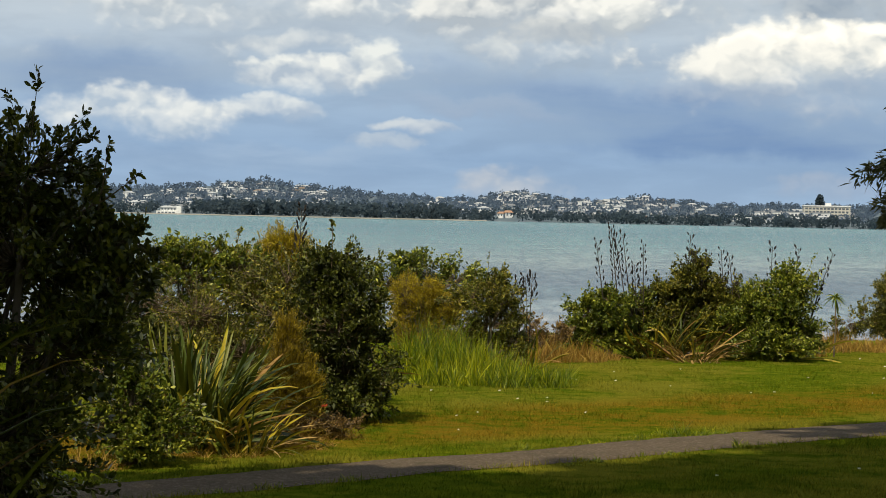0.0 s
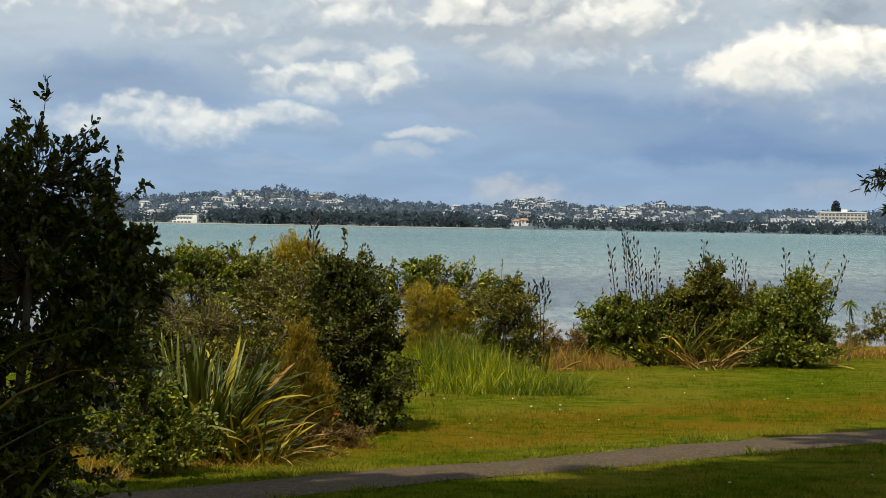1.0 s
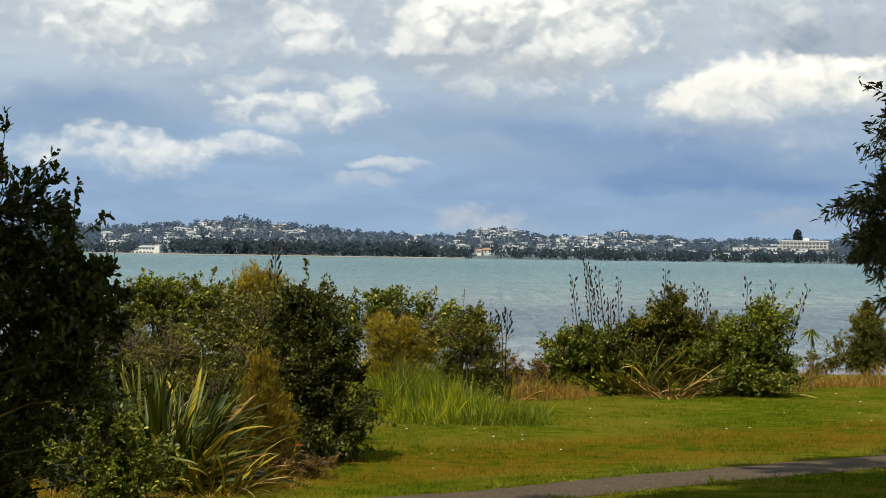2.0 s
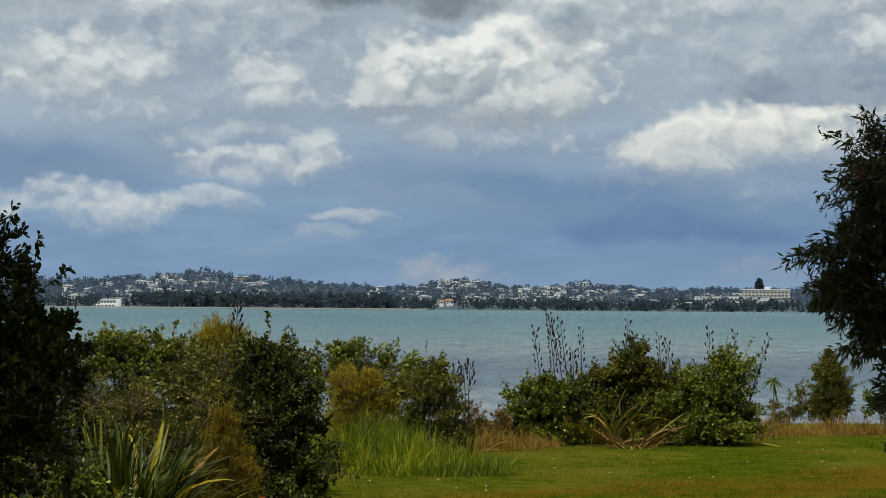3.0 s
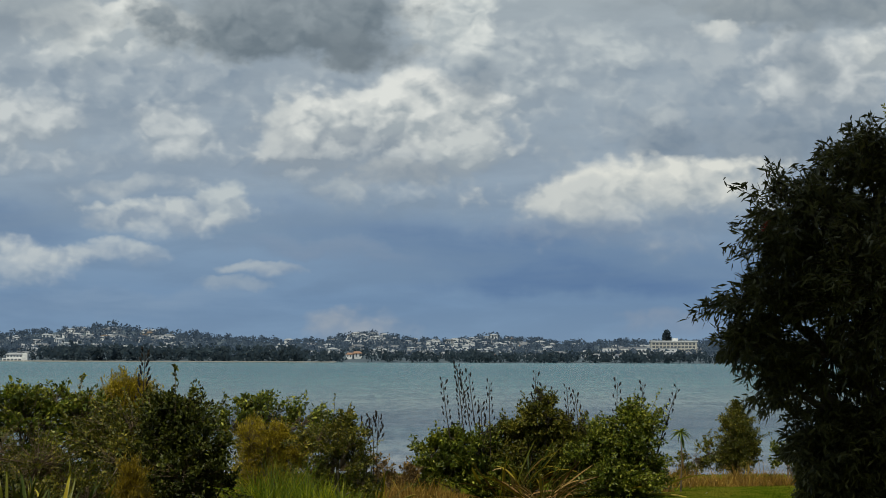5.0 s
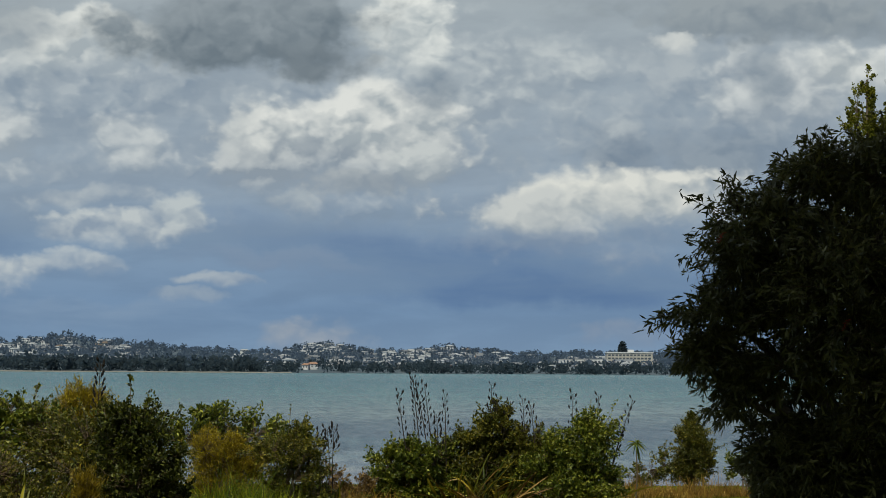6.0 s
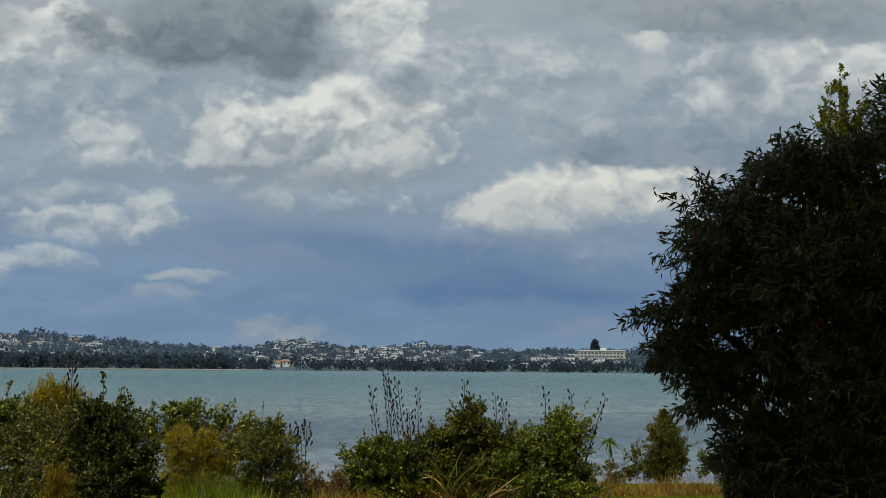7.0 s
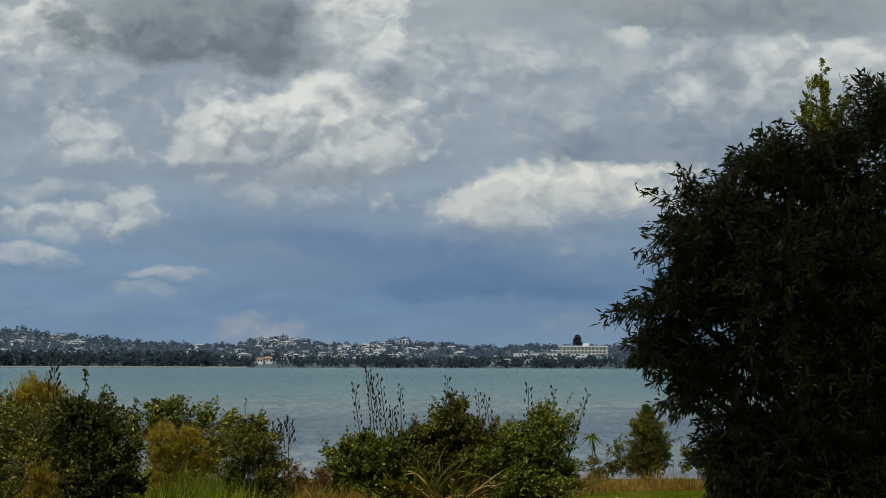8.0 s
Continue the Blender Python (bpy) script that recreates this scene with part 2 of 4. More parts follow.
def ground_material():
    m, n = material("lawn_soil")
    where = n.add("ShaderNodeTexCoord").outputs["Object"]
    colour, fine = grass_colour(n, where)
    at = n.add("ShaderNodeSeparateXYZ", {0: where}).outputs
    sand = n.mix(fine, (0.20, 0.17, 0.12), (0.30, 0.26, 0.19))
    colour = n.mix(n.step(at[1], 58.0, 62.0), n.mix(1.0, colour, (0.7, 0.7, 0.7), "MULTIPLY"), sand)
    finish(n, principled(n, colour, 0.9, bump(n, n.noise(where, 14.0, 5.0, 0.7), 0.7, 0.03), specular_ior_level=0.0))
    return m


def blade_material(name):
    m, n = material(name)
    where = n.add("ShaderNodeTexCoord").outputs["Object"]
    colour, _ = grass_colour(n, where)
    island = n.add("ShaderNodeNewGeometry").outputs["Random Per Island"]
    colour = n.mix(island, n.mix(1.0, colour, (0.5, 0.55, 0.5), "MULTIPLY"), n.mix(1.0, colour, (1.75, 1.55, 1.6), "MULTIPLY"))
    back = n.add("ShaderNodeBsdfTranslucent", {0: colour}).outputs[0]
    finish(n, n.add("ShaderNodeMixShader", {0: 0.3, 1: principled(n, colour, 0.8, specular_ior_level=0.0), 2: back}).outputs[0])
    return m


def gravel_material():
    m, n = material("path_gravel")
    where = n.add("ShaderNodeTexCoord").outputs["Object"]
    stones = n.add("ShaderNodeTexVoronoi", {"Vector": where, "Scale": 42.0}).outputs
    worn = n.noise(where, 1.4, 5.0, 0.6)
    colour = n.mix(worn, (0.052, 0.039, 0.028), (0.105, 0.080, 0.058))
    colour = n.mix(n.math("MULTIPLY", n.step(n.noise(where, 26.0, 4.0, 0.7), 0.48, 0.66), 0.7), colour, (0.19, 0.155, 0.12))
    colour = n.mix(n.step(n.noise(where, 5.0, 5.0, 0.7), 0.52, 0.66, 0.7), colour, (0.05, 0.045, 0.025))
    finish(n, principled(n, colour, 0.92, bump(n, stones[0], 0.6, 0.012), specular_ior_level=0.05))
    return m


def water_material():
    m, n = material("harbour_water")
    where = n.add("ShaderNodeTexCoord").outputs["Object"]
    at = n.add("ShaderNodeSeparateXYZ", {0: where}).outputs
    long_patch = n.noise(n.add("ShaderNodeMapping", {0: where, 3: (0.0025, 0.008, 1)}).outputs[0], 1.0, 4.0, 0.55)
    streak = n.noise(n.add("ShaderNodeMapping", {0: where, 3: (0.02, 0.09, 1)}).outputs[0], 1.0, 5.0, 0.6)
    # shallows, a wind-darkened belt, then paler and greener water towards the far side
    reach = n.math("LOGARITHM", n.math("MULTIPLY_ADD", long_patch, 60.0, n.math("SUBTRACT", at[1], 30.0)), 10.0)
    belts = n.ramp(n.math("MULTIPLY_ADD", reach, 0.5, -0.9), (0.06, (0.200, 0.215, 0.255)), (0.20, (0.170, 0.195, 0.240)), (0.25, (0.058, 0.092, 0.138)), (0.295, (0.070, 0.112, 0.150)),
                   (0.34, (0.130, 0.185, 0.205)), (0.46, (0.070, 0.160, 0.182)), (0.58, (0.022, 0.112, 0.142)), (0.72, (0.045, 0.145, 0.170)))
    colour = n.mix(n.step(streak, 0.42, 0.7, 0.55), belts, n.mix(1.0, belts, (0.55, 0.68, 0.82), "MULTIPLY"))
    colour = n.mix(n.step(long_patch, 0.5, 0.7, 0.35), colour, (0.090, 0.190, 0.215))
    # bright and dark reflections of the ripples, painted into the water's colour
    for fx, fy, amount in ((0.9, 0.11, 0.75), (0.14, 0.035, 0.5)):
        ripple_tone = n.noise(n.add("ShaderNodeMapping", {0: where, 3: (fx, fy, 1)}).outputs[0], 1.0, 4.0, 0.7, 0.3)
        colour = n.mix(n.step(ripple_tone, 0.42, 0.62, amount), n.mix(1.0, colour, (1.25, 1.2, 1.15), "MULTIPLY"), n.mix(1.0, colour, (0.42, 0.55, 0.68), "MULTIPLY"))
    chop = n.noise(n.add("ShaderNodeMapping", {0: where, 3: (0.5, 1.1, 1)}).outputs[0], 1.0, 6.0, 0.62, 0.4)
    ripple = n.noise(n.add("ShaderNodeMapping", {0: where, 3: (2.2, 4.5, 1)}).outputs[0], 1.0, 4.0, 0.6, 0.4)
    height = n.math("MULTIPLY_ADD", chop, 1.0, n.math("MULTIPLY", ripple, 0.35))
    finish(n, principled(n, colour, 0.22, bump(n, height, 0.8, 0.6), ior=1.33, specular_ior_level=0.3))
    return m


LAWN, BLADES, GRAVEL, WATER = ground_material(), blade_material("lawn_blades"), gravel_material(), water_material()
BARK = bark("grey_bark", (0.06, 0.048, 0.036), (0.17, 0.14, 0.11))
TWIG = bark("brown_twig", (0.07, 0.05, 0.03), (0.15, 0.11, 0.07))
DRY_WOOD = bark("dead_twig", (0.10, 0.065, 0.040), (0.20, 0.145, 0.100))
GLOSSY = foliage("glossy_leaf", (0.013, 0.022, 0.004), (0.055, 0.074, 0.010), (0.190, 0.190, 0.030), 0.32, 0.12)
DARK = foliage("dark_leaf", (0.009, 0.014, 0.002), (0.034, 0.048, 0.005), (0.105, 0.118, 0.014), 0.55, 0.12)
FRESH = foliage("fresh_leaf", (0.021, 0.039, 0.003), (0.073, 0.108, 0.009), (0.257, 0.270, 0.034), 0.45, 0.16)
OLIVE = foliage("olive_leaf", (0.022, 0.030, 0.004), (0.074, 0.088, 0.009), (0.215, 0.190, 0.026), 0.5, 0.14)
GOLD = foliage("golden_leaf", (0.090, 0.072, 0.004), (0.235, 0.178, 0.007), (0.400, 0.310, 0.018), 0.55, 0.2)
RUSSET = foliage("russet_leaf", (0.052, 0.032, 0.010), (0.132, 0.084, 0.026), (0.264, 0.168, 0.054), 0.6, 0.15)
NEEDLE = foliage("needle_leaf", (0.070, 0.050, 0.003), (0.200, 0.145, 0.008), (0.330, 0.245, 0.018), 0.55, 0.15)
WILLOWY = foliage("narrow_leaf", (0.050, 0.054, 0.020), (0.120, 0.122, 0.044), (0.200, 0.190, 0.070), 0.4, 0.12)
POPLAR = foliage("yellow_green_leaf", (0.060, 0.075, 0.006), (0.140, 0.155, 0.012), (0.240, 0.235, 0.026), 0.5, 0.25)
FLAX = foliage("flax_leaf", (0.014, 0.028, 0.003), (0.046, 0.072, 0.007), (0.130, 0.140, 0.016), 0.48, 0.12, 2.5, True)
FLAX_DRY = foliage("flax_dead_leaf", (0.110, 0.055, 0.013), (0.240, 0.135, 0.035), (0.400, 0.270, 0.100), 0.6, 0.12, 2.5, True)
FLAX_GOLD = foliage("flax_yellow_leaf", (0.140, 0.110, 0.006), (0.300, 0.225, 0.014), (0.420, 0.340, 0.035), 0.45, 0.2, 2.5, True)
TALL_GRASS = foliage("tall_grass", (0.022, 0.050, 0.002), (0.105, 0.165, 0.004), (0.300, 0.310, 0.012), 0.5, 0.15, 1.6)
DRY_GRASS = foliage("dry_grass", (0.105, 0.055, 0.007), (0.255, 0.142, 0.022), (0.400, 0.265, 0.058), 0.6, 0.22, 1.5)
POD = plain("seed_pod", (0.007, 0.006, 0.006), (0.016, 0.013, 0.012), 0.9)
STALK = plain("flower_stalk", (0.018, 0.013, 0.010), (0.045, 0.034, 0.024), 0.7)
RED = plain("red_bloom", (0.30, 0.02, 0.02), (0.50, 0.05, 0.03), 0.6, 30.0)
ORANGE = plain("orange_plastic", (0.60, 0.10, 0.04), (0.75, 0.16, 0.07), 0.4)
DAISY = plain("daisy_petal", (0.75, 0.75, 0.70), (0.85, 0.85, 0.80), 0.6)

# ---- building helpers ----


def triangles(name, verts, faces):
    """A mesh from arrays of points and of triangles."""
    verts, faces = np.asarray(verts, dtype=np.float32), np.asarray(faces, dtype=np.int32)
    me = bpy.data.meshes.new(name)
    me.vertices.add(len(verts))
    me.vertices.foreach_set("co", verts.ravel())
    me.loops.add(faces.size)
    me.loops.foreach_set("vertex_index", faces.ravel())
    me.polygons.add(len(faces))
    me.polygons.foreach_set("loop_start", np.arange(0, faces.size, 3, dtype=np.int32))
    me.polygons.foreach_set("loop_total", np.full(len(faces), 3, dtype=np.int32))
    me.update(calc_edges=True)
    return me


def part(name, data, mat, parent=None, label="", smooth=False):
    """Links a bmesh or a mesh as ONE object, under its thing if one is given."""
    if isinstance(data, bmesh.types.BMesh):
        me = bpy.data.meshes.new(name)
        data.to_mesh(me)
        data.free()
        data = me
    if not data.materials:
        data.materials.append(mat)
    if smooth:
        data.polygons.foreach_set("use_smooth", [True] * len(data.polygons))
    ob = new(name, data)
    ob.parent = parent
    return tagged(ob, label)


def thing(name, where, label, category, group="", kind=""):
    """An Empty at the thing's base, which carries its parts."""
    ob = new(name)
    ob.empty_display_size = 0.1
    ob.location = where
    return tagged(ob, label, category, group, kind)


def unit(a):
    return a / np.maximum(np.linalg.norm(a, axis=-1, keepdims=True), 1e-9)


def blades(rng, roots, dirs, length, width, profile, droop=0.1, side=None):
    """Leaves as bent strips: the widths of the profile follow one another from the root to the tip, 0 for a point."""
    n = len(roots)
    length, width = np.broadcast_to(length, n)[:, None], np.broadcast_to(width, n)[:, None]
    droop = np.broadcast_to(droop, n)[:, None]
    side = unit(np.cross(dirs, rng.normal(size=(n, 3)))) if side is None else side
    rows, at = [], []
    count = 0
    for j, w in enumerate(profile):
        s = j / (len(profile) - 1)
        c = roots + dirs * length * s
        c = c - np.array([0, 0, 1]) * droop * length * s * s
        if w == 0:
            rows.append(c[:, None]), at.append((count,))
            count += 1
        else:
            rows += [(c - side * width * w / 2)[:, None], (c + side * width * w / 2)[:, None]]
            at.append((count, count + 1))
            count += 2
    verts = np.concatenate(rows, axis=1).reshape(-1, 3)
    one = []
    for a, b in zip(at, at[1:]):
        if len(a) == 1 and len(b) == 2:
            one.append((a[0], b[1], b[0]))
        elif len(a) == 2 and len(b) == 2:
            one += [(a[0], a[1], b[1]), (a[0], b[1], b[0])]
        elif len(a) == 2:
            one.append((a[0], a[1], b[0]))
    faces = (np.arange(n)[:, None, None] * count + np.array(one)[None]).reshape(-1, 3)
    return verts, faces


def rods(starts, ends, r0, r1, bends=None):
    """Thin three-sided twigs from starts to ends, bent through their middles."""
    n = len(starts)
    middle = (starts + ends) / 2 if bends is None else bends
    d = unit(ends - starts)
    u = unit(np.cross(d, np.array([0.3, 0.5, 0.81])))
    v = np.cross(d, u)
    rings = []
    for c, r in ((starts, r0), (middle, (r0 + r1) / 2), (ends, r1)):
        r = np.broadcast_to(r, n)[:, None]
        rings += [(c + r * (u * math.cos(a) + v * math.sin(a)))[:, None] for a in (0, 2.094, 4.189)]
    verts = np.concatenate(rings, axis=1).reshape(-1, 3)
    one = []
    for k in (0, 3):
        for i in range(3):
            a, b = k + i, k + (i + 1) % 3
            one += [(a, b, b + 3), (a, b + 3, a + 3)]
    return verts, (np.arange(n)[:, None, None] * 9 + np.array(one)[None]).reshape(-1, 3)


def tube(points, radii, sides=9):
    """A tapered, bent limb along points."""
    verts, faces = [], []
    pts = [Vector(p) for p in points]
    for i, (p, r) in enumerate(zip(pts, radii)):
        d = (pts[min(i + 1, len(pts) - 1)] - pts[max(i - 1, 0)]).normalized()
        u = d.cross(Vector((0.31, 0.2, 0.93))).normalized()
        v = d.cross(u)
        for k in range(sides):
            a = 2 * math.pi * k / sides
            verts.append(p + r * (1 + 0.12 * math.sin(3 * a + i)) * (u * math.cos(a) + v * math.sin(a)))
    for i in range(len(pts) - 1):
        for k in range(sides):
            a, b = i * sides + k, i * sides + (k + 1) % sides
            faces += [(a, b, b + sides), (a, b + sides, a + sides)]
    return np.array([tuple(v) for v in verts]), np.array(faces)


def joined(*pieces):
    verts, faces, base = [], [], 0
    for v, f in pieces:
        verts.append(v), faces.append(f + base)
        base += len(v)
    return np.concatenate(verts), np.concatenate(faces)


OVAL = (0, 0.75, 1.0, 0)
DIAMOND = (0, 1.0, 0)
LANCE = (0, 0.9, 0.8, 0)
NEEDLES = (0.8, 0)


def sphere_ways(rng, n, up=0.25):
    d = rng.normal(size=(n, 3))
    d[:, 2] += up
    return unit(d)


def shrub(name, where, lobes, label, category, leaf, twig_mat, seed, twigs=60, leaves=22, long=0.05, wide=0.022, shape=OVAL,
          out=0.55, droop=0.15, rise=0.35, trunk=0.03, group="", hang=0.0, reach=1.1, kind="", stray=0.16, tuft=7):
    """A woody plant: stems from the base into lobes (x, y, z, rx, rz about the base), twigs through each lobe, and leaves along the twigs."""
    rng = np.random.default_rng(seed)
    ob = thing(name, where, label, category, group, kind)
    stems, tw, lf = [], [], []
    for cx, cy, cz, rx, rz in lobes:
        c, r = np.array([cx, cy, cz]), np.array([rx, rx, rz])
        foot = np.array([rng.normal(0, trunk * 1.5), rng.normal(0, trunk * 1.5), -0.03])
        mid = np.array([0.3 * cx, 0.3 * cy, 0.62 * cz]) + np.array([rng.normal(0, 0.08), rng.normal(0, 0.08), 0.0]) * rx
        stems.append(tube([foot, foot * 0.6 + mid * 0.4 + np.array([0, 0, 0.05]), mid, c], [trunk, trunk * 0.8, trunk * 0.6, trunk * 0.3], 7))
        n = max(8, int(twigs * (rx * rx / 0.25) ** 0.8))
        sprays = max(5, n // tuft)
        which = rng.integers(0, sprays, n)
        d = unit(sphere_ways(rng, sprays, 0.3)[which] + rng.normal(0, 0.24, (n, 3)))
        far = np.clip(rng.uniform(out, reach, sprays)[which] + rng.normal(0, 0.10, n), 0.3, reach * 1.12)
        far *= 1 + 0.16 * np.sin(d[:, 0] * 7 + seed) * np.cos(d[:, 2] * 6 + cx * 9)
        wild = rng.random(n) < stray
        far[wild] *= rng.uniform(1.08, 1.4, n)[wild]
        ends = c + d * r * far[:, None]
        ends[wild, 2] += 0.32 * rz * rng.random(n)[wild]
        ends[:, 2] -= hang * rng.random(n) * rz
        ends[:, 2] = np.maximum(ends[:, 2], 0.04)
        starts = c + d * r * 0.12
        bends = (starts + ends) / 2 + rng.normal(0, 0.05, (n, 3)) * r
        thick = 0.0035 + 0.004 * rx
        tw.append(rods(starts, ends, thick, thick * 0.35, bends))
        per = max(4, int(leaves))
        s = rng.random((n, per)) ** 0.45
        s = 0.25 + 0.75 * s
        p = np.where(s[..., None] < 0.5, starts[:, None] + (bends - starts)[:, None] * (2 * s[..., None]),
                     bends[:, None] + (ends - bends)[:, None] * (2 * s[..., None] - 1)).reshape(-1, 3)
        tip = unit(np.repeat(ends - bends, per, axis=0))
        q = unit(tip * 0.7 + rng.normal(0, 0.75, (n * per, 3)) + np.array([0, 0, rise]))
        size = long * rng.uniform(0.55, 1.25, n * per)
        lf.append(blades(rng, p + rng.normal(0, 0.25, p.shape) * long, q, size, size * wide / long, shape, droop * rng.uniform(-0.5, 2.0, n * per)))
    part("trunk", triangles("trunk", *joined(*stems)), BARK, ob, smooth=True)
    part("branchwork", triangles("branchwork", *joined(*tw)), twig_mat, ob)
    part("crown", triangles("crown", *joined(*lf)), leaf, ob)
    return ob

# ---- the land: a lawn with a gravel path, a bank down to the harbour, hills beyond ----


def land(x, y):
    """The ground's height: it falls gently from the camera to the lawn, and beyond the shrubs down under the water."""
    if y < 22:
        return 1.0 * (1 - max(0.0, min(1.0, y / 22))) ** 1.5 if y > 0 else 1.0
    if y < 57:
        return 0.0
    s = min(1.0, (y - 57) / 18)
    return -4.5 * s * s * (3 - 2 * s)


def path_middle(x):
    return 27.75 + 1.15 * x + 0.12 * math.sin(0.9 * x)


def ground():
    bm = bmesh.new()
    ys = [-90, -60, -40, -25, -14, -7] + list(range(0, 24, 2)) + list(range(24, 62)) + list(range(62, 84, 2)) + [90, 120, 300, 900, 2100]
    xs = [-1500, -500, -150, -70, -40, -25] + list(range(-16, 21)) + [28, 45, 80, 160, 500, 1500]
    grid = [[bm.verts.new((x, y, land(x, y) + (0.035 * noise.noise((x * 0.35, y * 0.3, 0)) if 18 < y < 60 and abs(x) < 30 else 0))) for x in xs] for y in ys]
    for a, b in zip(grid, grid[1:]):
        for i in range(len(xs) - 1):
            bm.faces.new((a[i], a[i + 1], b[i + 1], b[i]))
    return tagged(part("ground", bm, LAWN, smooth=True), "mown lawn, patchy green and straw-coloured, falling to the shore", "lawn", kind="structure")


def gravel_path():
    rng = random.Random(4)
    bm = bmesh.new()
    rows = []
    for i in range(0, 261):
        x = -14 + i * 0.1
        y = path_middle(x)
        wob = 0.10 * noise.noise((x * 1.7, 3, 0)), 0.10 * noise.noise((x * 1.5, 9, 0))
        near, far = y - 0.94 + wob[0] + rng.uniform(-0.03, 0.03), y + 0.94 + wob[1] + rng.uniform(-0.03, 0.03)
        row = []
        for k in range(7):
            v = near + (far - near) * k / 6
            lift = 0.0 if k in (0, 6) else 0.016
            base = land(x, v) + (0.035 * noise.noise((x * 0.35, v * 0.3, 0)) if v > 18 else 0)
            row.append(bm.verts.new((x, v, base + 0.006 + lift)))
        rows.append(row)
    for a, b in zip(rows, rows[1:]):
        for k in range(6):
            bm.faces.new((a[k], b[k], b[k + 1], a[k + 1]))
    return tagged(part("path", bm, GRAVEL, smooth=True), "worn grey-brown gravel footpath crossing the lawn", "path", kind="structure")


def harbour():
    bm = bmesh.new()
    xs, ys = [-2500, -700, -200, -60, 60, 200, 700, 2500], [62, 90, 140, 250, 500, 1000, 2060]
    grid = [[bm.verts.new((x, y, -3.0)) for x in xs] for y in ys]
    for a, b in zip(grid, grid[1:]):
        for i in range(len(xs) - 1):
            bm.faces.new((a[i], a[i + 1], b[i + 1], b[i]))
    return tagged(part("water", bm, WATER), "wind-ruffled blue-green harbour water", "water", kind="structure")


RIDGE_AT = (-900, -745, -663, -583, -533, -483, -433, -373, -313, -253, -153, -93, -63, -13, 27, 67, 127, 177, 207, 227, 317, 417, 467, 517, 617, 720, 900)
RIDGE_UP = (26, 30, 32, 36, 43, 45, 41, 37, 32, 26, 21, 21, 28, 35, 33, 23, 22, 28, 31, 27, 20, 20, 19, 20, 21, 20, 18)
FAR = 3000.0


def ridge(x, y):
    """The height of the skyline hills behind the far shore, where their ridge stands."""
    return 2.6 + float(np.interp(x / y * 4600, RIDGE_AT, RIDGE_UP)) / 4600 * FAR


def shore(x):
    return 1985 + 22 * math.sin(x * 0.011) - 0.05 * x


def hill(x, y):
    s = (y - shore(x)) / (FAR - shore(x))
    if s <= 1:
        s = max(0.0, s)
        return -3.6 + (ridge(x, y) + 3.6) * (0.12 * min(1, s * 12) + 0.88 * s ** 1.25) + 2.5 * noise.noise((x * 0.012, y * 0.012, 2)) * min(1, s * 5)
    return ridge(x, y) * max(0.0, 1 - ((y - FAR) / 1500) ** 2)


def far_land():
    bm = bmesh.new()
    xs = list(range(-1600, 1601, 16))
    ys = [1950 + 30 * i for i in range(37)] + [3120, 3300, 3600, 4000, 4400]
    grid = [[bm.verts.new((x, y, hill(x, y))) for x in xs] for y in ys]
    for a, b in zip(grid, grid[1:]):
        for i in range(len(xs) - 1):
            bm.faces.new((a[i], a[i + 1], b[i + 1], b[i]))
    m, n = material("hazed_slope")
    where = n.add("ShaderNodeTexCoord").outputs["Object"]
    # slate blue of the distance haze is painted into the slope's colour
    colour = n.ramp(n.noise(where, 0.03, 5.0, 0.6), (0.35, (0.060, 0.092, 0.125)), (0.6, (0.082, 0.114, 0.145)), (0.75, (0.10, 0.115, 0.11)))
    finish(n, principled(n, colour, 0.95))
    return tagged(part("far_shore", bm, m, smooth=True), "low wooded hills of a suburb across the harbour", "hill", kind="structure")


def far_woods():
    """Trees across the water, each a heap of small leafy facets."""
    rng = np.random.default_rng(11)
    middles, sizes = [], []
    for _ in range(1000):      # the belt of trees along the far shore
        x = rng.uniform(-560, 560)
        y = shore(x) + rng.uniform(6, 70)
        if (abs(x + 279) < 15 or abs(x + 16) < 8) and y < 2060:
            continue
        middles.append((x, y)), sizes.append(rng.uniform(6.0, 11.5) * (1.25 if -260 < x < -60 else 0.85))
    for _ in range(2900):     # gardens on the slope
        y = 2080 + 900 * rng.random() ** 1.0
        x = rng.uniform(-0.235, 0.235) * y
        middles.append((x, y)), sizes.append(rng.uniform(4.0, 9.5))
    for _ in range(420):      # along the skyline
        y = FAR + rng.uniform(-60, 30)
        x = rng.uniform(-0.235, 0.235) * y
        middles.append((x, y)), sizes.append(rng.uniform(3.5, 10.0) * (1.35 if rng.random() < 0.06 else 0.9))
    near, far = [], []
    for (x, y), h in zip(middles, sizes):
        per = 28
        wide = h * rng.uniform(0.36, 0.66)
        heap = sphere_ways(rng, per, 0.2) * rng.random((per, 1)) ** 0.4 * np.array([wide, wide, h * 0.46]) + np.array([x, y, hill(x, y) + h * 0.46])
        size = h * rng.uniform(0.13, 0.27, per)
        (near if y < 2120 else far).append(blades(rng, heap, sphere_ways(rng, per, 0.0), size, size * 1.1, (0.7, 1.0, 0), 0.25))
    # leaf colours carry the distance haze: bluish on the shore, paler and bluer uphill
    for name, crowns, hazed_tones, label in (
            ("shore_woods", near, ((0.056, 0.086, 0.110), (0.066, 0.098, 0.124), (0.076, 0.108, 0.130)), "dark belt of trees along the far shore, haze blue in its leaf colour"),
            ("hill_woods", far, ((0.112, 0.160, 0.226), (0.130, 0.180, 0.248), (0.148, 0.198, 0.262)), "garden trees over the far hills, distance haze put into their blue leaf colour")):
        m = foliage(name, *hazed_tones, 0.95, 0.7, 0.25)
